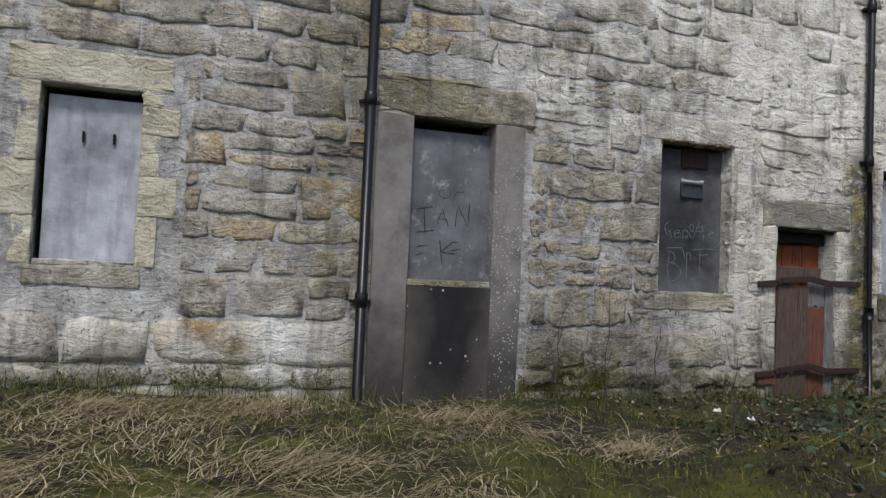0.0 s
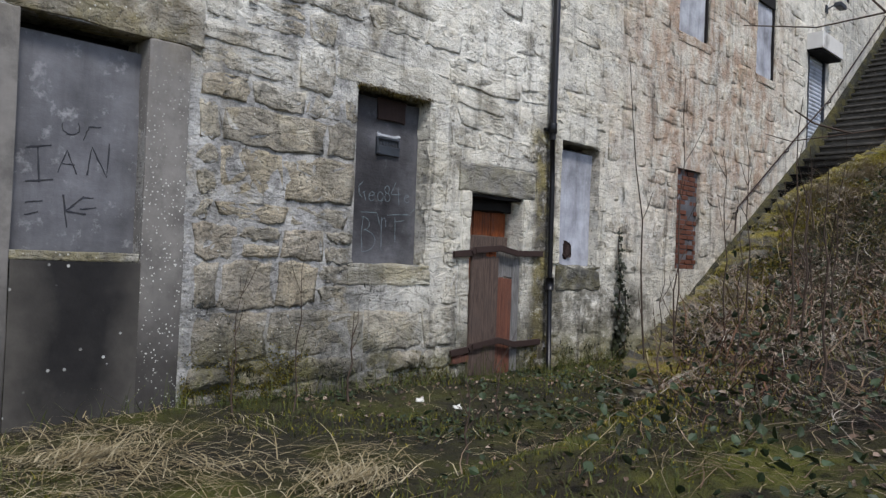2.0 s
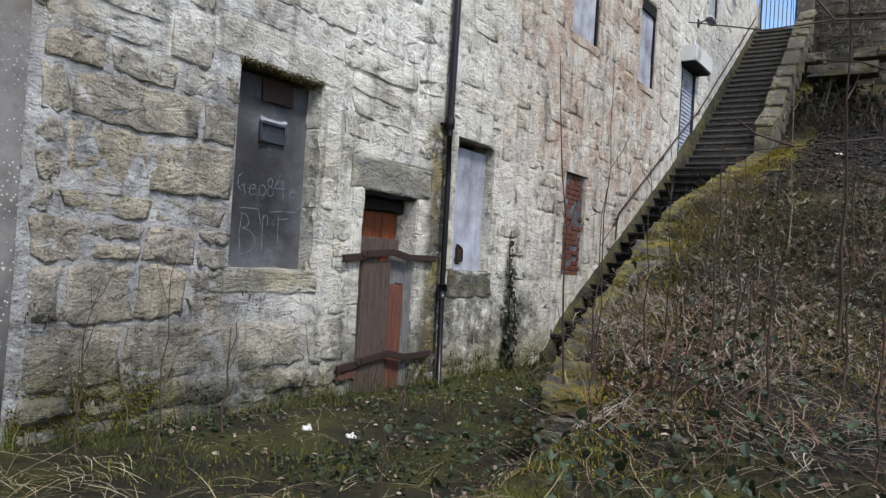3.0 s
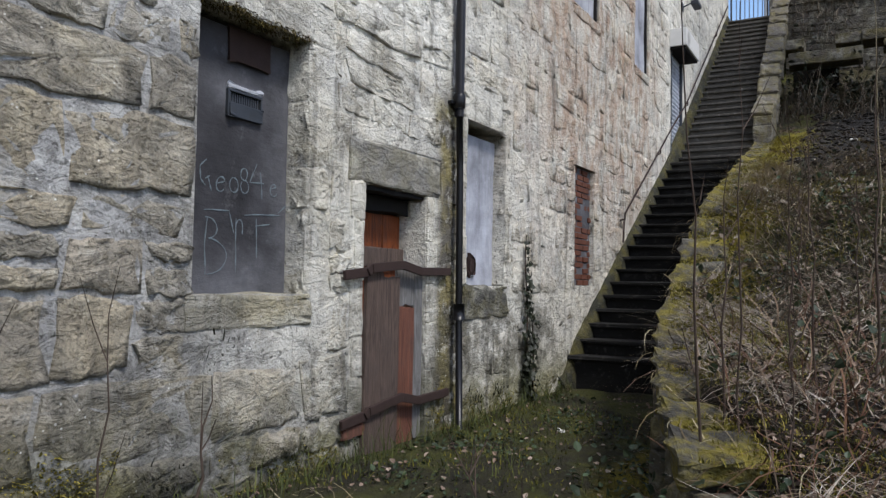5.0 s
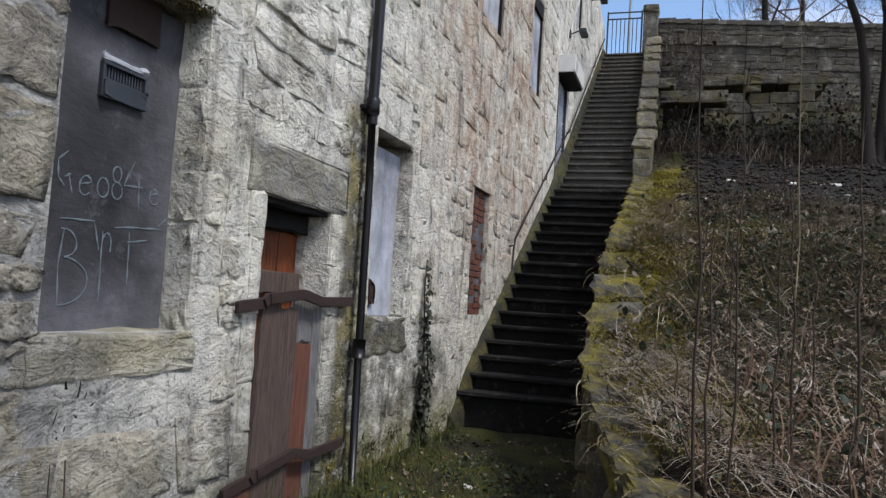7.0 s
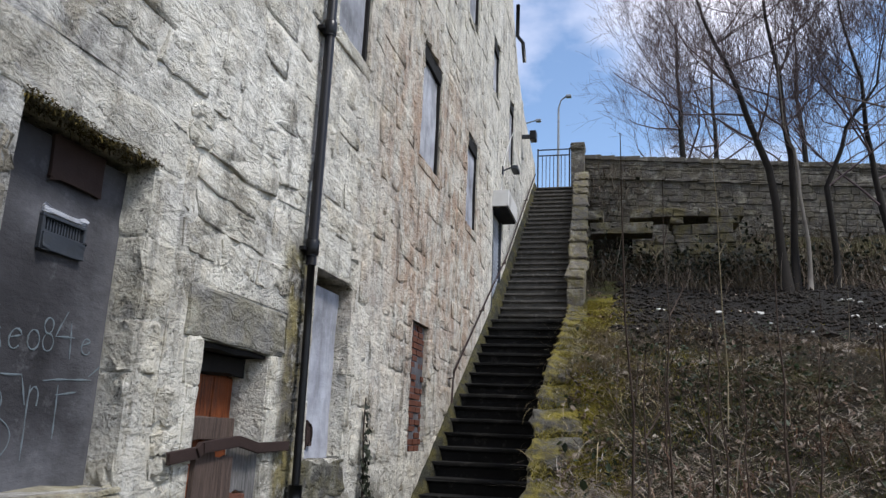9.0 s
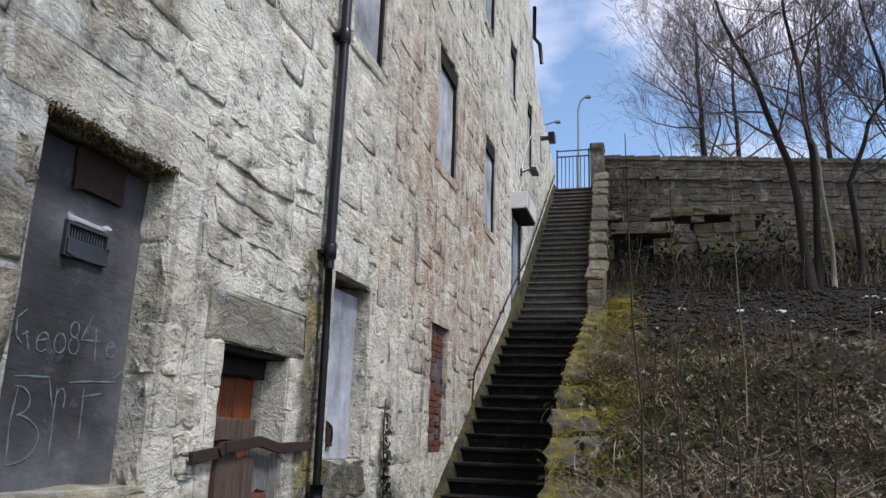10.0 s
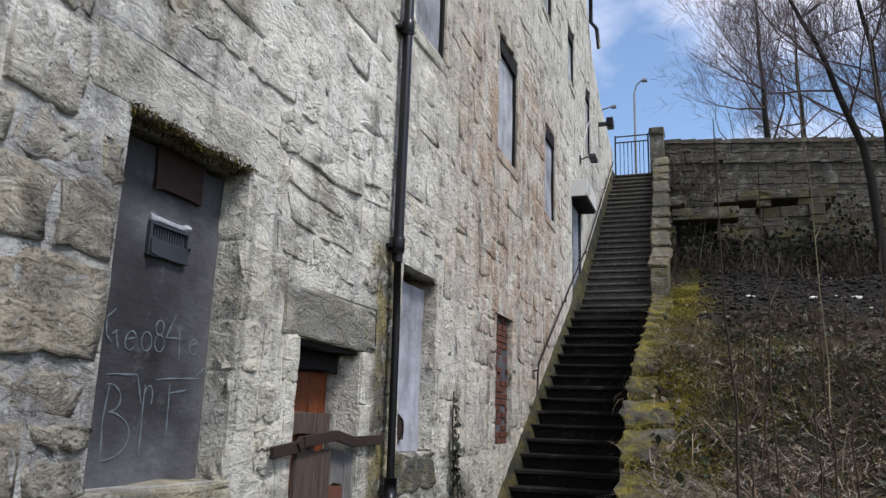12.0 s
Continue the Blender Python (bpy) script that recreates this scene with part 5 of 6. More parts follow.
# ---- vegetation ----
def blades(name, label, category, spots, material, length, width, lift, arch, rng, seg=3):
    """Many tapered ribbons in one mesh. spots: rows of x, y, z, heading, size. lift: how steeply they rise; arch: how far they bend over."""
    spots = np.array(spots)
    n = len(spots)
    L = rng.uniform(*length, n) * spots[:, 4]
    W = rng.uniform(*width, n)
    up = rng.uniform(*lift, n)
    bend = rng.uniform(*arch, n)
    head = spots[:, 3]
    pos = spots[:, :3].copy()
    rows = []
    ang = up.copy()
    turn = rng.uniform(-0.35, 0.35, n)
    for s in range(seg + 1):
        f = s / seg
        side = np.stack([-np.sin(head), np.cos(head), np.zeros(n)], 1)
        w = W * (1 - f) ** 0.6 * 0.5 + 0.0004
        rows.append(pos - side * w[:, None])
        rows.append(pos + side * w[:, None])
        d = np.stack([np.cos(head) * np.cos(ang), np.sin(head) * np.cos(ang), np.sin(ang)], 1)
        pos = pos + d * (L / seg)[:, None]
        ang = ang - bend / seg
        head = head + turn
    k = 2 * (seg + 1)
    vs = np.stack(rows, 1).reshape(-1, 3)
    base = np.arange(n)[:, None] * k
    quads = np.concatenate([base + np.array([[2 * s, 2 * s + 1, 2 * s + 3, 2 * s + 2]]) for s in range(seg)], 0)
    me = bpy.data.meshes.new(name)
    me.from_pydata(vs.tolist(), [], quads.tolist())
    me.materials.append(material)
    return tagged(new(name, me), label, category, kind="stuff")


def leaves(name, label, category, spots, material, size, tilt, rng, fold=0.25):
    """Many small pointed, folded leaves in one mesh. spots: rows of x, y, z, heading, size."""
    vs, fs = [], []
    shape = ((0, 0), (0.35, 0.36), (0.75, 0.26), (1.0, 0.0), (0.75, -0.26), (0.35, -0.36))
    for x, y, z, a, s in spots:
        k = rng.uniform(*size) * s
        m = Matrix.Translation((x, y, z)) @ Euler((rng.normal(0, tilt), rng.normal(0, tilt), a)).to_matrix().to_4x4()
        o = len(vs)
        for u, v in shape:
            vs.append(tuple(m @ Vector((u * k, v * k, abs(v) * fold * k * 2 + 0.1 * k * u * u))))
        mid = len(vs)
        vs.append(tuple(m @ Vector((0.5 * k, 0, 0))))
        fs += [(o, mid, o + 1), (o + 1, mid, o + 2), (o + 2, mid, o + 3), (o + 3, mid, o + 4), (o + 4, mid, o + 5), (o + 5, mid, o)]
    return tagged(raw(name, vs, fs, material), label, category, kind="stuff")


def patchy(x, y, s, seed):
    return noise.noise(Vector((x * s, y * s, seed)))


def scatter(n, x0, x1, y0, y1, rng, test, dz=0.0, size=(0.7, 1.3)):
    out = []
    while len(out) < n:
        x, y = rng.uniform(x0, x1), rng.uniform(y0, y1)
        if test(x, y) > rng.uniform(0, 1):
            out.append((x, y, ground_z(x, y) + dz, rng.uniform(0, 6.283), rng.uniform(*size)))
    return out


def off_path(x, y):
    """1 on open ground and bank, 0 on the stairs, in the walls and in the sunken path."""
    if y > FACE - 0.04 or (x > FOOT_X - 0.3 and y > along(x, EDGE) - 0.15):
        return 0.0
    return 1.0


rng = np.random.default_rng(3)


def straw_here(x, y):
    return off_path(x, y) * step(0.5 + 2.2 * patchy(x, y, 0.7, 1.0)) * (1.0 - 0.85 * step((x - 1.6) / 1.4))


def moss_here(x, y):
    return off_path(x, y) * step(0.45 - 2.2 * patchy(x, y, 0.7, 1.0))


def bank_here(x, y):
    return off_path(x, y) * step((x - 2.6) / 1.6) * step((along(x, EDGE) - y + 0.15) / 0.25)


def soil_free(x, y):
    return bank_here(x, y) * (1 - 0.95 * step((x - 11.2) / 1.0) * step((18.6 - x) / 1.0) * step((4.75 - y) / 0.5))


blades("straw", "flattened dry straw over mossy ground", "straw", scatter(9000, -3.6, 5.2, -0.6, 6.72, rng, straw_here, 0.0), M_STRAW, (0.10, 0.34), (0.003, 0.007), (-0.05, 0.5), (0.1, 1.2), rng)
blades("grass", "short green winter grass on damp ground", "grass", scatter(14000, -3.6, 9.8, -0.6, 6.72, rng, moss_here, 0.0), M_GRASS, (0.04, 0.13), (0.003, 0.006), (0.5, 1.5), (0.2, 1.4), rng)
blades("moss", "thick yellow-green moss tufts on the ground", "moss", scatter(22000, -3.6, 10.0, -0.4, 6.74, rng, moss_here, 0.0), M_MOSS, (0.015, 0.045), (0.004, 0.009), (0.4, 1.5), (0.0, 1.0), rng, 2)
# tussocks of bleached grass
spots = []
for cx, cy, r, n in ((-2.2, 3.6, 0.5, 240), (-1.4, 4.3, 0.45, 260), (-0.6, 3.4, 0.4, 240), (0.3, 4.4, 0.4, 260), (1.7, 5.75, 0.28, 260), (2.7, 4.6, 0.3, 220),
                     (0.9, 3.3, 0.35, 200), (-2.6, 5.6, 0.4, 180), (-1.0, 5.9, 0.4, 200), (0.2, 6.1, 0.35, 180), (-0.2, 2.6, 0.4, 160)):
    lie = rng.uniform(-0.6, 0.9) + (math.pi if rng.uniform() < 0.4 else 0)
    for _ in range(int(n * 1.8)):
        a, d = rng.uniform(0, 6.283), abs(rng.normal(0, r * 0.7))
        x, y = cx + 1.3 * d * math.cos(a), cy + d * math.sin(a) * 0.8
        if y < FACE - 0.1:
            spots.append((x, y, ground_z(x, y) + rng.uniform(0, 0.06), lie + rng.normal(0, 0.55), rng.uniform(0.6, 1.3)))
blades("straw_tussocks", "bleached tussocks of dead grass", "straw", spots, M_STRAW, (0.10, 0.34), (0.003, 0.008), (0.0, 0.5), (0.3, 1.3), rng, 4)
# a fringe of grass and stems along the foot of the wall
spots = []
for _ in range(1500):
    x = rng.uniform(-3.6, 9.9)
    y = FACE - 0.06 - abs(rng.normal(0, 0.12))
    if not (1.5 < x < 2.6 and rng.uniform() < 0.6):
        spots.append((x, y, ground_z(x, y), rng.uniform(0, 6.283), rng.uniform(0.5, 1.5)))
blades("wall_foot_grass", "straggling grass along the foot of the wall", "grass", spots, M_GRASS, (0.1, 0.3), (0.003, 0.007), (0.8, 1.5), (0.2, 1.4), rng, 4)

# the bank: dead stems, fallen leaves, brambles, moss
blades("dead_stems", "tangle of dead stems over the bank", "stems", scatter(7000, 2.8, 20.0, -4.0, 5.3, rng, soil_free, 0.02), M_TWIG, (0.12, 0.6), (0.002, 0.006), (-0.1, 0.5), (-0.1, 0.8), rng, 4)
blades("bank_straw", "pale dry grass lying over the bank", "straw", scatter(4000, 3.4, 15.0, -2.5, 5.3, rng, lambda x, y: soil_free(x, y) * step(0.4 + 2.4 * patchy(x, y, 0.8, 7.0)), 0.01), M_STRAW, (0.12, 0.42), (0.003, 0.007), (-0.1, 0.5), (0.1, 1.4), rng, 4)
leaves("fallen_leaves", "brown fallen leaves strewn over the bank", "leaves", scatter(11000, 2.6, 19.0, -4.0, 5.4, rng, lambda x, y: step(0.45 + 2.4 * patchy(x, y, 0.9, 17.0)) * bank_here(x, y) * (1 - 0.9 * step((x - 11.2) / 1.0) * step((4.75 - y) / 0.5)), 0.015), M_LEAF_DEAD, (0.02, 0.055), 0.6, rng)
leaves("fallen_leaves", "brown fallen leaves blown over the path", "leaves", scatter(900, 3.4, 10.0, 4.0, 6.7, rng, off_path, 0.012), M_LEAF_DEAD, (0.02, 0.05), 0.4, rng)
blades("bank_moss", "yellow moss cushions along the bank", "moss", scatter(16000, 4.0, 15.5, 1.5, 5.3, rng, lambda x, y: soil_free(x, y) * step(-0.15 - 2.5 * patchy(x, y, 0.9, 4.0) + 1.0 * step((y - along(x, EDGE) + 0.9) / 0.7)), 0.0), M_EDGE_MOSS, (0.015, 0.04), (0.004, 0.009), (0.4, 1.5), (0.0, 1.0), rng, 2)
# golden moss mats along the top of the bank beside the stairs
spots = []
for _ in range(52000):
    x = rng.uniform(6.2, 16.2)
    y = along(x, EDGE) - 0.12 - abs(rng.normal(0, 0.25))
    if patchy(x, y, 1.3, 51.0) + 0.26 - 0.3 * (along(x, EDGE) - y) > rng.uniform(0, 0.2):
        spots.append((x, y, ground_z(x, y) + rng.uniform(0.0, 0.03), rng.uniform(0, 6.283), rng.uniform(0.7, 1.4)))
blades("edge_moss", "golden green moss mats along the stair edge", "moss", spots, M_EDGE_MOSS, (0.014, 0.034), (0.005, 0.010), (0.1, 1.3), (0.0, 1.2), rng, 2)
# thin upright dead stalks standing over the bank
spots = []
for _ in range(70):
    x, y = rng.uniform(4.0, 10.5), rng.uniform(0.5, 4.9)
    if bank_here(x, y) > 0.5:
        spots.append((x, y, ground_z(x, y), rng.uniform(0, 6.283), rng.uniform(0.5, 1.4)))
blades("upright_stalks", "thin dark upright dead stalks on the bank", "stems", spots, M_BRUSH, (0.35, 0.95), (0.006, 0.010), (1.3, 1.57), (-0.15, 0.3), rng, 5)
spots = []
for _ in range(330):
    x, y = rng.uniform(3.0, 12.0), rng.uniform(-1.0, 5.1)
    if bank_here(x, y) < 0.5 or patchy(x, y, 0.5, 12.0) < -0.05:
        continue
    for _ in range(rng.integers(3, 10)):
        px, py = x + rng.normal(0, 0.16), y + rng.normal(0, 0.16)
        spots.append((px, py, ground_z(px, py) + rng.uniform(0.02, 0.22), rng.uniform(0, 6.283), rng.uniform(0.6, 1.3)))
for cx, cy, n in ((5.2, 3.4, 150), (6.0, 3.0, 150), (6.6, 3.7, 120), (4.6, 2.3, 160), (5.6, 2.2, 140), (7.4, 2.6, 110), (4.0, 2.9, 120), (4.2, 4.25, 110), (5.0, 4.6, 80), (5.7, 4.75, 90), (3.7, 3.4, 130), (4.6, 3.0, 80), (3.3, 4.1, 40), (4.6, 5.0, 50), (2.9, 3.3, 50), (2.6, 2.4, 60), (3.4, 2.6, 70), (7.8, 4.7, 70), (9.6, 4.95, 60), (10.4, 5.05, 60)):
    for _ in range(n // 2):
        px, py = cx + rng.normal(0, 0.25), cy + rng.normal(0, 0.2)
        spots.append((px, py, max(ground_z(px, py), 0.2) + rng.uniform(0.03, 0.35), rng.uniform(0, 6.283), rng.uniform(0.7, 1.5)))
leaves("bramble_leaves", "green bramble leaves among dead stems", "brambles", spots, M_LEAF_GREEN, (0.025, 0.062), 0.6, rng, 0.15)
leaves("bank_herbs", "low dark green leaves on the lower bank", "herbs", scatter(3600, 4.8, 10.2, -1.0, 4.7, rng, lambda x, y: bank_here(x, y) * step(0.2 + 2.6 * patchy(x, y, 0.75, 71.0)), 0.05), M_LEAF_GREEN, (0.02, 0.055), 0.6, rng, 0.2)
leaves("low_herbs", "small green herb leaves by the boarded doorway", "herbs", scatter(1500, 3.4, 9.6, 4.8, 6.7, rng, lambda x, y: off_path(x, y) * step(0.4 + 2 * patchy(x, y, 1.1, 9.0)), 0.02), M_LEAF_GREEN, (0.02, 0.05), 0.4, rng, 0.15)

blades("bank_twigs", "pale broken twigs over the middle of the bank", "stems", scatter(2600, 5.6, 10.4, -2.0, 4.9, rng, bank_here, 0.03), M_TWIG, (0.15, 0.5), (0.003, 0.007), (-0.1, 0.5), (-0.2, 0.9), rng, 4)
blades("bank_hay", "pale hay lying on the middle of the bank", "straw", scatter(2500, 6.4, 12.2, -2.6, 4.95, rng, lambda x, y: bank_here(x, y) * step(0.5 + 2.2 * patchy(x, y, 0.9, 31.0)), 0.05), M_HAY, (0.12, 0.4), (0.003, 0.007), (-0.1, 0.45), (0.1, 1.2), rng, 4)
leaves("leaf_litter", "bleached leaf litter over the middle of the bank", "leaves", scatter(3500, 6.2, 13.0, -3.0, 4.95, rng, lambda x, y: bank_here(x, y) * (1 - 0.8 * step((x - 11.4) / 1.2)), 0.035), M_LITTER_LEAF, (0.025, 0.07), 0.45, rng)
# moss creeping up the foot of the wall
spots = []
for xa, xb, za, zb, n in ((2.78, 3.95, 0.2, 0.68, 5200), (-3.4, 1.0, 0.34, 0.60, 5200), (4.6, 5.7, 0.2, 0.42, 900), (7.5, 9.9, 0.18, 0.42, 1800), (6.85, 7.15, 0.2, 0.7, 500)):
    for _ in range(n):
        x = rng.uniform(xa, xb)
        z = za + abs(rng.normal(0, 0.45)) * (zb - za) * (0.6 + 0.8 * (0.5 + patchy(x, 0.0, 2.2, 40.0)))
        if patchy(x, z * 2, 2.5, 43.0) > -0.25:
            spots.append((x, FACE - 0.004, z, rng.uniform(-2.6, -0.5), rng.uniform(0.6, 1.3)))
blades("wall_moss", "yellow-green moss at the foot of the wall", "moss", spots, M_EDGE_MOSS, (0.012, 0.035), (0.007, 0.014), (-0.2, 1.2), (-0.4, 1.2), rng, 2)
for _ in range(2600):
    x = rng.uniform(4.36, 5.32)
    spots.append((x, FACE + rng.uniform(-0.02, 0.12), 2.985 + rng.normal(0, 0.012) + 0.02 * patchy(x, 1.0, 4.0, 3.0), rng.uniform(-2.8, -0.4), rng.uniform(0.6, 1.5)))
blades("lintel_moss", "dark gold moss along the lintel's underside", "moss", spots[-2600:], M_LINTEL_MOSS, (0.012, 0.03), (0.005, 0.010), (-1.4, 0.3), (-0.4, 0.8), rng, 2)
# dark weeds rooted in the wall's joints
spots = []
for cx, cz, n in ((2.98, 0.98, 30), (4.55, 1.02, 30), (3.3, 0.42, 60), (4.2, 0.40, 70), (5.2, 0.38, 60), (7.7, 0.4, 70), (8.2, 0.38, 60)):
    for _ in range(n):
        spots.append((cx + rng.normal(0, 0.09), FACE - 0.015, cz + rng.normal(0, 0.05), rng.uniform(-2.8, -0.4), rng.uniform(0.5, 1.2)))
blades("wall_weeds", "dark withered weeds rooted in the wall's joints", "weeds", spots, M_IVY, (0.02, 0.09), (0.005, 0.012), (0.0, 1.4), (-0.2, 0.8), rng, 3)

# coarse arching stems round the bank's near shoulder
spots = []
for cx, cy, n in ((5.2, 3.7, 70), (5.9, 3.9, 90), (4.6, 3.3, 50), (6.6, 3.2, 70), (5.4, 2.8, 60), (7.6, 3.6, 50), (6.9, 4.2, 40), (8.7, 2.9, 50)):
    for _ in range(n):
        a = rng.uniform(0, 6.283)
        px, py = cx + rng.normal(0, 0.3), cy + rng.normal(0, 0.28)
        spots.append((px, py, ground_z(px, py), a, rng.uniform(0.6, 1.5)))
blades("arching_stems", "reddish brown arching dead stems on the bank", "stems", spots, M_RED_STEM, (0.3, 0.9), (0.005, 0.011), (0.2, 1.2), (0.6, 2.2), rng, 6)
spots = []
for cx, cy, n in ((9.4, 4.2, 60), (10.6, 4.4, 40), (8.6, 4.4, 40), (11.6, 3.6, 60)):
    for _ in range(n):
        px, py = cx + rng.normal(0, 0.25), cy + rng.normal(0, 0.2)
        spots.append((px, py, ground_z(px, py) + 0.08, rng.normal(2.6, 0.8), rng.uniform(0.6, 1.5)))
blades("pale_stems", "bleached hanging stems over the bank edge", "straw", spots, M_STRAW, (0.25, 0.7), (0.005, 0.010), (0.1, 0.8), (0.5, 1.8), rng, 6)

# wisps of bleached grass, each lying its own way, over the bank and its edge
spots = []
for i in range(525):
    x, y = (rng.uniform(7.4, 11.8), rng.uniform(0.8, 4.7)) if 300 < i < 480 else (rng.uniform(4.4, 6.8), rng.uniform(1.0, 4.3)) if i >= 480 else (rng.uniform(6.6, 12.4), rng.uniform(-1.5, 4.85))
    if i % 5 == 0:
        y = along(x, EDGE) - rng.uniform(0.05, 0.45)
    if bank_here(x, y) < 0.3 or patchy(x, y, 0.7, 33.0) < -0.2:
        continue
    lie, r = rng.uniform(0, 6.283), rng.uniform(0.05, 0.17)
    for _ in range(rng.integers(14, 46)):
        px, py = x + rng.normal(0, r * 1.5), y + rng.normal(0, r)
        spots.append((px, py, ground_z(px, py) + rng.uniform(0.01, 0.07), lie + rng.normal(0, 0.4), rng.uniform(0.6, 1.4)))
blades("grass_wisps", "bleached wisps of flattened grass on the bank", "straw", spots, M_HAY, (0.16, 0.5), (0.003, 0.0065), (-0.05, 0.4), (-0.2, 0.7), rng, 4)
# the same round the walk, in swirls over the moss
spots = []
for i in range(420):
    x, y = rng.uniform(-3.4, 4.6), rng.uniform(0.6, 6.5)
    if off_path(x, y) < 0.5 or patchy(x, y, 0.6, 61.0) < -0.1 or x > 2.3 + 0.8 * (i % 4 == 0):
        continue
    lie, r = 6.283 * patchy(x, y, 0.35, 8.0) + rng.normal(0, 0.5), rng.uniform(0.06, 0.2)
    for _ in range(rng.integers(16, 50)):
        px, py = x + rng.normal(0, r * 1.5), y + rng.normal(0, r)
        if py < FACE - 0.05:
            spots.append((px, py, ground_z(px, py) + rng.uniform(0.0, 0.05), lie + rng.normal(0, 0.35), rng.uniform(0.6, 1.4)))
blades("straw_swirls", "pale straw swirled over the mossy ground", "straw", spots, M_STRAW, (0.14, 0.42), (0.003, 0.008), (-0.05, 0.4), (0.1, 1.1), rng, 4)
# clods of bare soil
rcl = random.Random(15)
vs, fs = [], []
for _ in range(6000):
    x, y = rcl.uniform(11.2, 18.4), rcl.uniform(-4.0, 4.6)
    r = abs(rcl.gauss(0, 0.03)) + 0.012
    z, o = ground_z(x, y), len(vs)
    q = [r * rcl.uniform(0.6, 1.3) for _ in range(6)]
    vs += [(x + q[0], y, z + 0.2 * r), (x, y + q[1], z + 0.1 * r), (x - q[2], y, z + 0.3 * r), (x, y - q[3], z + 0.2 * r), (x, y, z + q[4]), (x, y, z - q[5])]
    fs += [(o + a, o + (a + 1) % 4, o + 4) for a in range(4)] + [(o + (a + 1) % 4, o + a, o + 5) for a in range(4)]
tagged(raw("soil_clods", vs, fs, M_SOIL), "dark crumbled soil clods on the bank", "soil", kind="stuff")

# scraps of litter on the soil
rl = random.Random(9)
for i in range(26):
    x, y = rl.uniform(9.5, 17.0), rl.uniform(0.2, 4.9)
    s = rl.uniform(0.03, 0.08)
    bm = box(bmesh.new(), -s, s, -s * 0.7, s * 0.7, -s * 0.25, s * 0.25, s * 0.12, s * 0.3, 1)
    bmesh.ops.transform(bm, matrix=pose(x, y, ground_z(x, y) + s * 0.15, rl.uniform(-20, 20), rl.uniform(-20, 20), rl.uniform(0, 360)), verts=bm.verts)
    tagged(part("litter_scrap", bm, M_LITTER), "crumpled pale scrap lying on the bank", "litter", "litter on the bank")
for x, y in ((4.6, 6.05), (4.75, 5.75), (7.6, 5.9)):
    s = 0.045
    bm = box(bmesh.new(), -s, s, -s * 0.7, s * 0.7, -s * 0.3, s * 0.3, s * 0.15, s * 0.35, 1)
    bmesh.ops.transform(bm, matrix=pose(x, y, ground_z(x, y) + s * 0.2, 12, 8, x * 50), verts=bm.verts)
    tagged(part("litter_scrap", bm, M_LITTER), "crumpled pale scrap near the boarded doorway", "litter", "litter on the ground")


# ---- saplings ----
def sapling(x, y, h, lean, seed, r=0.008, twigs=5, mat=None, z=None):
    rd = random.Random(seed)
    z = ground_z(x, y) - 0.03 if z is None else z
    t = thing("sapling", "leafless upright sapling stem growing from rough ground", "sapling", group="saplings", at=(x, y, z))
    pts, rad = [], []
    dx, dy = lean
    for i in range(8):
        f = i / 7
        pts.append((dx * f * f * h + 0.012 * math.sin(i * 1.9 + seed), dy * f * f * h + 0.012 * math.cos(i * 2.3 + seed), h * f))
        rad.append(r * (1 - 0.8 * f))
    tube("stem", pts, rad, mat or M_SAPLING, t, 5)
    for i in range(twigs):
        k = rd.randint(2, 6)
        p = Vector(pts[k])
        a, L = rd.uniform(0, 6.28), rd.uniform(0.1, 0.35)
        d = Vector((math.cos(a) * 0.5, math.sin(a) * 0.5, 0.85))
        tube("twig", [p, p + d * L * 0.5, p + d * L + Vector((0, 0, 0.04))], [r * 0.45, r * 0.35, r * 0.15], mat or M_SAPLING, t, 4)
    return t


rsap = random.Random(4)
for x, y, h, lx, ly in ((3.02, 6.42, 1.05, 0.03, 0.0), (3.42, 6.2, 1.3, 0.05, 0.02), (3.5, 4.5, 0.75, 0.0, 0.0), (4.05, 6.35, 0.8, 0.1, 0.0), (4.6, 5.2, 0.6, -0.05, 0.0),
                        (5.3, 4.35, 2.7, -0.10, 0.02), (5.5, 4.2, 2.3, 0.02, 0.0), (5.65, 4.3, 1.6, 0.06, 0.0), (5.9, 4.0, 1.5, -0.06, 0.0), (6.1, 3.9, 1.7, 0.0, 0.03),
                        (6.2, 3.6, 1.9, 0.04, 0.0), (6.5, 3.4, 1.6, 0.0, -0.05), (6.9, 3.7, 1.4, -0.04, 0.0), (5.6, 3.3, 1.5, 0.05, 0.0), (5.1, 3.0, 1.4, -0.03, 0.0), (6.0, 2.7, 1.7, 0.03, 0.0),
                        (7.9, 4.1, 1.2, 0.02, 0.0), (4.4, 2.4, 1.2, 0.02, 0.0),
                        (5.0, 3.5, 1.1, 0.0, 0.0), (4.7, 3.9, 0.9, 0.04, 0.0)):
    sapling(x, y, h, (lx, ly), rsap.randint(0, 999), rsap.uniform(0.006, 0.011), rsap.randint(2, 5))
sapling(8.9, 3.55, 3.6, (-0.04, 0.03), 51, 0.0065, 2, M_STRAW)
sapling(7.0, 2.85, 2.6, (-0.16, 0.0), 52, 0.02, 2)

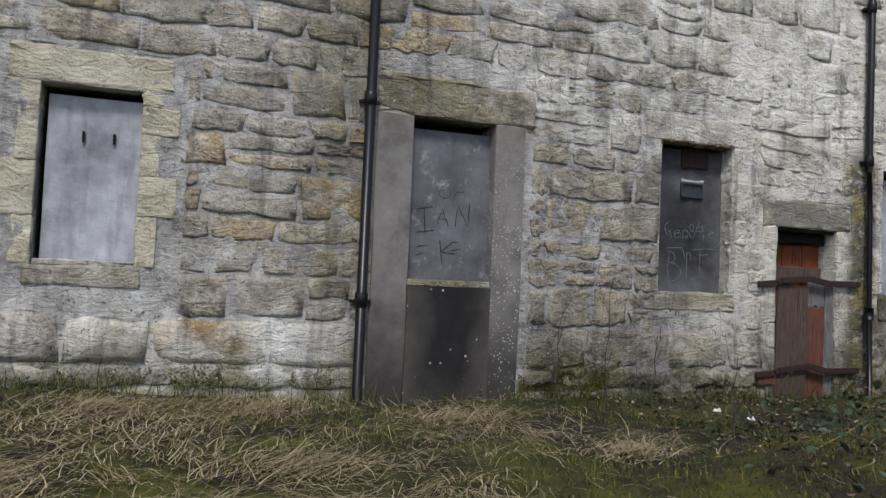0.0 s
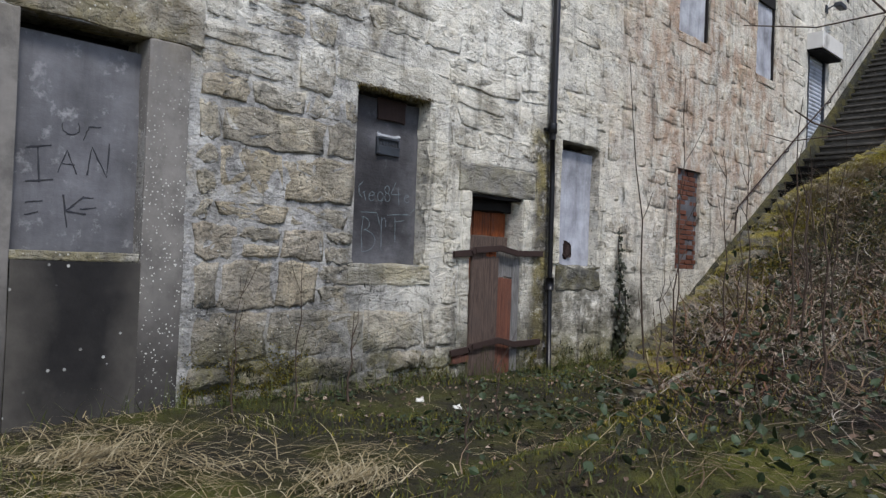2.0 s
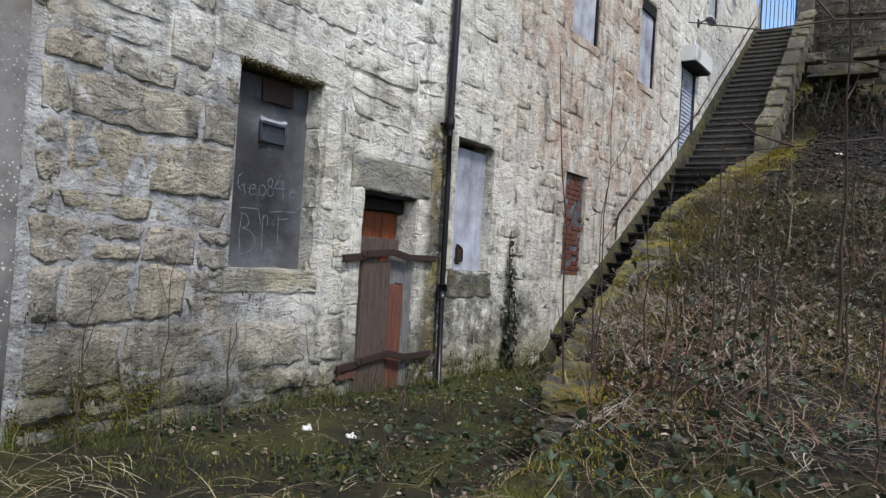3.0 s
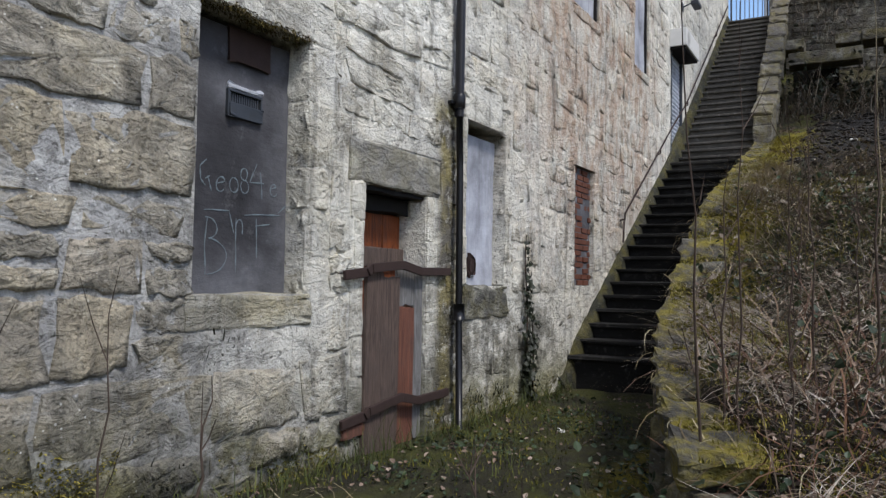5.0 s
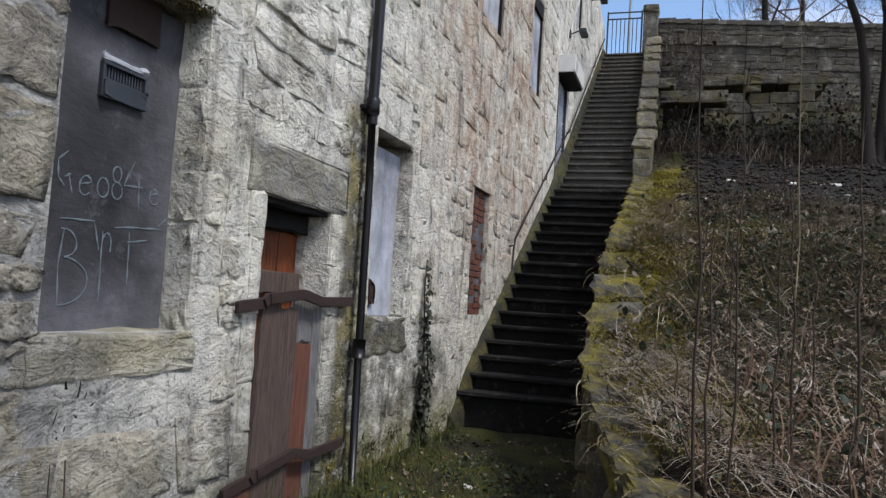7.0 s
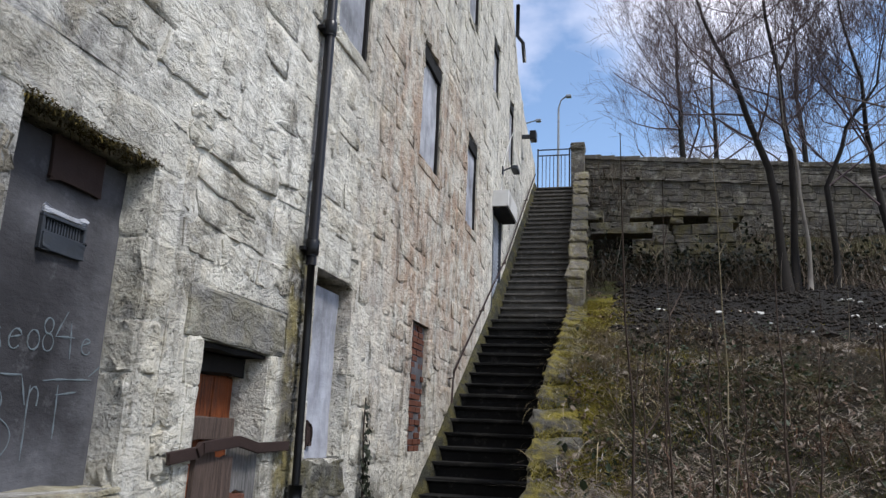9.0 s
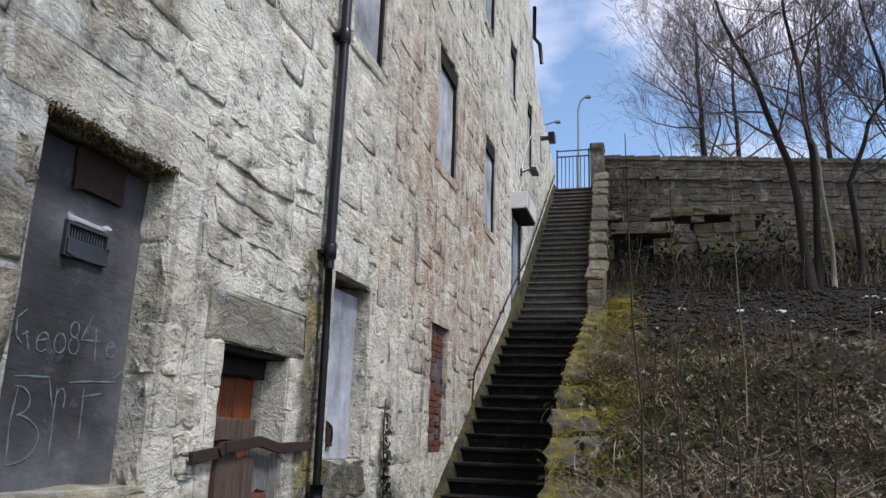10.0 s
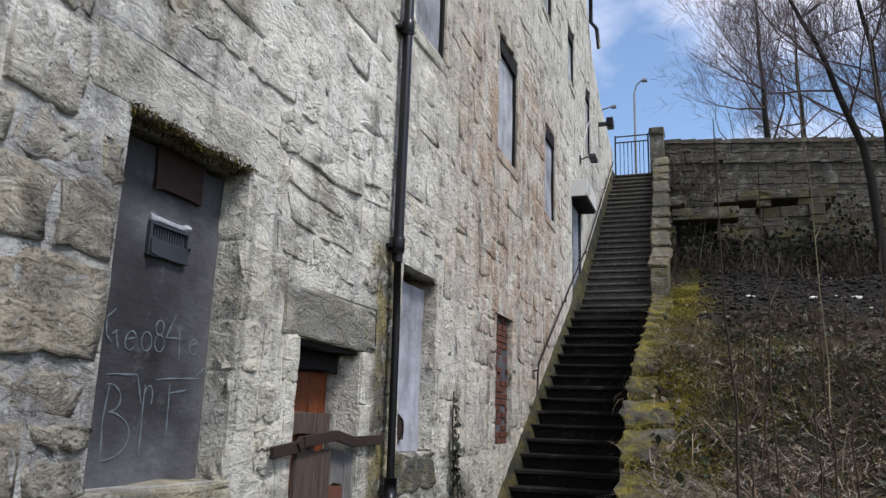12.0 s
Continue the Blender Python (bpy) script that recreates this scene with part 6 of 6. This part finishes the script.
# a thin leaning tree beside the walk, its twigs hanging over the bank
lt = thing("leaning_sapling", "thin bare sapling with long drooping twigs", "sapling", at=(6.3, 1.7, ground_z(6.3, 1.7) - 0.03))
z0 = ground_z(6.3, 1.7)
tube("stem", [(0, 0, 0), (-0.1, 0.15, 0.9), (-0.3, 0.45, 1.7), (-0.6, 0.75, 2.4), (-0.85, 0.95, 3.1)], [0.022, 0.018, 0.014, 0.009, 0.004], M_SAPLING, lt, 6)
for tw in ([(-0.6, 0.72, 2.34), (-0.85, 1.1, 2.3), (-1.05, 1.45, 2.22), (-1.25, 1.85, 2.26)],
           [(-0.25, 0.4, 1.6), (-0.6, 0.85, 1.62), (-0.8, 1.3, 1.55), (-0.98, 1.62, 1.5), (-1.02, 1.78, 1.56)],
           [(-0.8, 1.3, 1.55), (-0.9, 1.5, 1.62), (-0.92, 1.62, 1.72)],
           [(-0.85, 1.1, 2.3), (-0.95, 1.2, 2.42), (-0.97, 1.26, 2.55)],
           [(-0.42, 0.6, 1.98), (-0.2, 1.0, 2.2), (0.0, 1.3, 2.3)]):
    tube("twig", tw, [0.008 - 0.0015 * i for i in range(len(tw))], M_SAPLING, lt, 5)

# ---- ivy on the wall ----
iv = thing("ivy", "dark ivy stem climbing the foot of the wall", "ivy", at=(8.78, FACE, 0.2))
tube("stem", [(0.1, -0.05, 0), (0.05, -0.04, 0.5), (0.08, -0.035, 1.0), (0.0, -0.035, 1.45), (0.03, -0.03, 1.75)], [0.014, 0.012, 0.01, 0.008, 0.005], M_SAPLING, iv, 6)
tube("stem", [(0.2, -0.05, 0), (0.24, -0.04, 0.5), (0.2, -0.035, 0.95)], [0.012, 0.01, 0.006], M_SAPLING, iv, 6)
ri = np.random.default_rng(8)
vs, fs = [], []
for i in range(420):
    z = abs(ri.normal(0, 0.75))
    if z > 1.75:
        continue
    xx = (0.05 if ri.uniform() < 0.7 or z > 0.95 else 0.22) + ri.normal(0, 0.05)
    s = ri.uniform(0.02, 0.05)
    m = Matrix.Translation((xx, -0.045 - ri.uniform(0, 0.04), z)) @ Euler((radians(80) + ri.normal(0, 0.4), ri.normal(0, 0.4), ri.uniform(-1, 1))).to_matrix().to_4x4()
    o = len(vs)
    vs += [tuple(m @ Vector(c)) for c in ((-s * 0.7, 0, 0), (0, -s * 0.5, s * 0.1), (s * 0.7, 0, 0), (0, s, -s * 0.15))]
    fs.append((o, o + 1, o + 2, o + 3))
raw("foliage", vs, fs, M_IVY, iv)


# ---- trees ----
def branch(out, p, d, length, r, depth, rd, up=0.25):
    """One limb and its forks, as tubes of falling thickness added to the lists."""
    n = 5 if depth > 1 else 3
    pts, rad = [p.copy()], [r]
    for i in range(n):
        d = (d + Vector((rd.gauss(0, 0.13), rd.gauss(0, 0.13), rd.gauss(0, 0.10) + up * 0.12))).normalized()
        p = p + d * (length / n)
        pts.append(p.copy())
        rad.append(max(0.0038, r * (1 - 0.68 * (i + 1) / n)))
    vs, fs = tube_lists(pts, rad, 6 if depth > 2 else (4 if depth > 1 else 3))
    o = len(out[0])
    out[0].extend(tuple(v) for v in vs)
    out[1].extend(tuple(i + o for i in f) for f in fs)
    if depth > 0:
        for k in range(rd.randint(4, 6) if depth > 1 else rd.randint(5, 8)):
            i = rd.randint(1, n)
            a = rd.uniform(0, 6.283)
            side = d.cross(Vector((math.cos(a), math.sin(a), 0.2))).normalized()
            nd = (d * 0.75 + side * rd.uniform(0.45, 0.95) + Vector((0, 0, up))).normalized()
            branch(out, pts[i], nd, length * rd.uniform(0.45, 0.72), rad[i] * 0.48, depth - 1, rd, up)


def tree(label, base, stem, r, seed, bark, limbs=12, reach=2.2, first=0.4, depth=2, up=0.45):
    """A bare tree: a trunk through the stem's points (from the base), and limbs from its upper part."""
    rd = random.Random(seed)
    t = thing("tree", label, "tree", group="bare trees", at=base)
    ks = [Vector(s) for s in stem]
    pts, rad = [], []
    m = len(ks) - 1
    for i in range(13):
        f = i / 12 * m
        k = min(int(f), m - 1)
        pts.append(ks[k].lerp(ks[k + 1], f - k) + Vector((0.03 * math.sin(i * 1.3 + seed), 0.03 * math.cos(i * 1.7 + seed), 0)))
        rad.append(r * (1.25 if i == 0 else 1) * (1 - 0.85 * i / 12))
    tube("trunk", pts, rad, bark, t, 10)
    out = ([], [])
    for i in range(limbs):
        f = first + (1 - first) * (i + rd.random()) / limbs
        k = min(12, int(f * 12))
        a = rd.uniform(0, 6.283)
        d = Vector((math.cos(a), math.sin(a), rd.uniform(0.25, 0.9))).normalized()
        branch(out, pts[k], d, reach * rd.uniform(0.6, 1.15) * (1.25 - 0.6 * f), rad[k] * 0.42, depth, rd, up)
    raw("crown", out[0], out[1], M_BRANCH, t, True)
    return t


def trunk_base(x, y):
    return (x, y, ground_z(x, y) - 0.1)


tree("bare grey tree leaning over the bank", trunk_base(17.7, 1.28), [(0, 0, 0), (0, 0.16, 2.3), (0, 0.54, 3.7), (-0.1, 0.97, 5.0), (-0.2, 1.5, 6.3), (-0.3, 1.9, 8.2)], 0.095, 61, M_BARK, 15, 2.6, 0.35, 3)
tree("bare tree with a straight dark trunk", trunk_base(17.75, 1.10), [(0, 0, 0), (0, -0.02, 2.9), (0, 0.11, 4.7), (0, 0.33, 6.7), (0, 0.4, 9.0)], 0.08, 62, M_BARK, 16, 2.6, 0.33, 3)
tree("slender white birch beside thicker trunks", trunk_base(17.6, 0.88), [(0, 0, 0), (0, 0.05, 1.55), (0, 0.16, 3.0), (0, 0.35, 3.6), (0.1, 0.3, 6.4)], 0.05, 63, M_BIRCH, 11, 2.0, 0.5, 2)
tree("bare forked tree on the bank", trunk_base(17.9, 0.33), [(0, 0, 0), (0, 0.06, 2.1), (0, -0.39, 3.4), (0, -1.0, 4.3), (0.1, -1.5, 6.2)], 0.068, 64, M_BARK, 13, 2.6, 0.3, 3)
tree("bare tree with spreading limbs on the bank", trunk_base(18.3, -1.0), [(0, 0, 0), (0, 0.4, 2.4), (0, 0.5, 4.6), (0.1, 0.9, 7.5)], 0.085, 65, M_BARK, 13, 2.9, 0.3, 3)
tree("bare round-headed tree beyond the boundary wall", (30.0, 2.2, 8.1), [(0, 0, 0), (0, 0.0, 3.4), (0, 0.1, 6.5), (0, 0.15, 9.4)], 0.17, 66, M_BARK, 24, 3.5, 0.32, 3, 0.34)
tree("bare tree beyond the boundary wall", (35.0, 0.2, 8.1), [(0, 0, 0), (0, 0.2, 4.4), (0, 0.3, 8.0), (0, 0.3, 11.6)], 0.17, 67, M_BARK, 16, 4.0, 0.3, 3, 0.35)
tree("bare tree beyond the boundary wall", (32.0, -2.6, 8.1), [(0, 0, 0), (0, 0.1, 3.4), (0, 0.3, 7.0), (0, 0.2, 10.5)], 0.16, 68, M_BARK, 16, 4.0, 0.25, 3, 0.35)

# ---- undergrowth below the boundary wall ----
spots = []
for _ in range(5200):
    x, y = rng.uniform(17.6, 21.8), rng.uniform(-5.0, 5.3)
    if x > 19.9 and y > 2.0 and rng.uniform() < 0.75:
        continue
    spots.append((x, y, ground_z(x, y), rng.uniform(0, 6.283), rng.uniform(0.6, 1.4)))
blades("undergrowth", "dead bracken and stems below the boundary wall", "undergrowth", spots, M_BRUSH, (0.3, 0.95), (0.008, 0.018), (0.5, 1.5), (0.1, 1.6), rng, 4)
spots = []
for cx, cy, cz, n in ((18.9, 4.4, 0.3, 260), (19.3, 3.4, 0.35, 320), (19.1, 2.5, 0.3, 300), (19.5, 1.7, 0.4, 260), (19.0, 0.6, 0.3, 260), (19.6, -0.6, 0.4, 260), (20.4, 1.5, 0.5, 220), (19.8, 4.9, 0.6, 160)):
    for _ in range(n):
        x, y = cx + rng.normal(0, 0.4), cy + rng.normal(0, 0.45)
        spots.append((x, y, ground_z(x, y) + abs(rng.normal(0, cz)), rng.uniform(0, 6.283), rng.uniform(0.7, 1.4)))
leaves("ivy_undergrowth", "dark ivy and bramble leaves over fallen stones", "undergrowth", spots, M_IVY, (0.06, 0.13), 0.7, rng)
spots = [(22.08 - rng.uniform(0, 0.1), yy, rng.uniform(7.4, 8.9), rng.normal(math.pi, 0.8), 1.0) for yy in rng.uniform(3.9, 5.35, 420)]
blades("hanging_stems", "dead climber stems hanging on the boundary wall", "climber", spots, M_BRUSH, (0.2, 0.5), (0.006, 0.012), (-1.3, 1.3), (-0.4, 0.8), rng, 4)
# moss and stems over the coping of the retaining wall
COPING_TOP = [(5.1, 0.66), (6.5, 0.90), (7.7, 1.2), (9.05, 1.84), (10.2, 2.42), (12.4, 3.06), (15.2, 3.8), (16.0, 4.02)]
spots = []
for _ in range(20000):
    x = rng.uniform(5.1, 16.0)
    if patchy(x, 0.0, 1.6, 21.0) < -0.18:
        continue
    y = along(x, EDGE) + rng.uniform(-0.25, 0.21)
    z = along(x, COPING_TOP)
    spots.append((x, y, z - 0.02, rng.uniform(0, 6.283), rng.uniform(0.8, 1.7)))
blades("coping_moss", "yellow-green moss over the retaining wall's coping", "moss", spots, M_EDGE_MOSS, (0.014, 0.036), (0.005, 0.010), (0.3, 1.5), (0.0, 1.2), rng, 2)
spots = [(x, along(x, EDGE) + rng.uniform(-0.1, 0.2), along(x, COPING_TOP), rng.normal(1.6, 0.8), rng.uniform(0.5, 1.0)) for x in rng.uniform(5.1, 15.6, 260)]
blades("coping_stems", "dry stems trailing over the coping", "stems", spots, M_STRAW, (0.15, 0.5), (0.004, 0.009), (0.0, 0.7), (0.4, 2.0), rng, 5)

# ---- rubble stones of the long wall: the near ones singly, the rest joined ----
def near_stretch(x, z):
    return 0.9 < x < 7.4 and z < 3.7


def lay_rubble():
    far_v, far_f, far_t, far_h, count = [], [], [], [], 0
    for p, q, lo, hi, rnd in rubble(-7.0, WALL_X1 - 0.02, -0.15, 10.6, 7, lambda x, z: z < wall_top(x) - 0.15 and z > stair_z(x) - 0.8 * (x > FOOT_X) - 1.0 and (z < 6.4 or x > 2.5), SURROUNDS):
        near = near_stretch((p + q) / 2, lo((p + q) / 2))
        smooth_part = step(((p + q) / 2 - 5.2) / 2.5)
        rb2 = random.Random(round(p * 811 + lo(p) * 397))
        swell = rb2.random() ** 2 * (0.012 + 0.05 * step((1.7 - lo(p)) / 0.7)) * (1 - step((q - 5.2) / 0.8)) * (rb2.random() < 0.75)
        vs, fs, m = stone_lists(p, min(q, WALL_X1 - 0.01), lo, hi, rnd, flat=1.0 - 0.45 * smooth_part, proud=-0.001 * smooth_part, fine=near, bulge=swell)
        hard = [False] * m + [True] * (len(fs) - m)
        tone = rnd.random()
        mx, mz = (p + q) / 2, lo((p + q) / 2)
        if near_stretch(mx, mz) and count < 300:
            raw("stone", vs, fs, M_STONE, WALL, True, [tone] * len(vs), hard)
            count += 1
        else:
            o = len(far_v)
            far_v += vs
            far_f += [tuple(i + o for i in f) for f in fs]
            far_t += [tone] * len(vs)
            far_h += hard
    tagged(raw("stones", far_v, far_f, M_STONE, WALL, True, far_t, far_h), "weathered rubble stones further along the wall", kind="stuff")
    return count


lay_rubble()
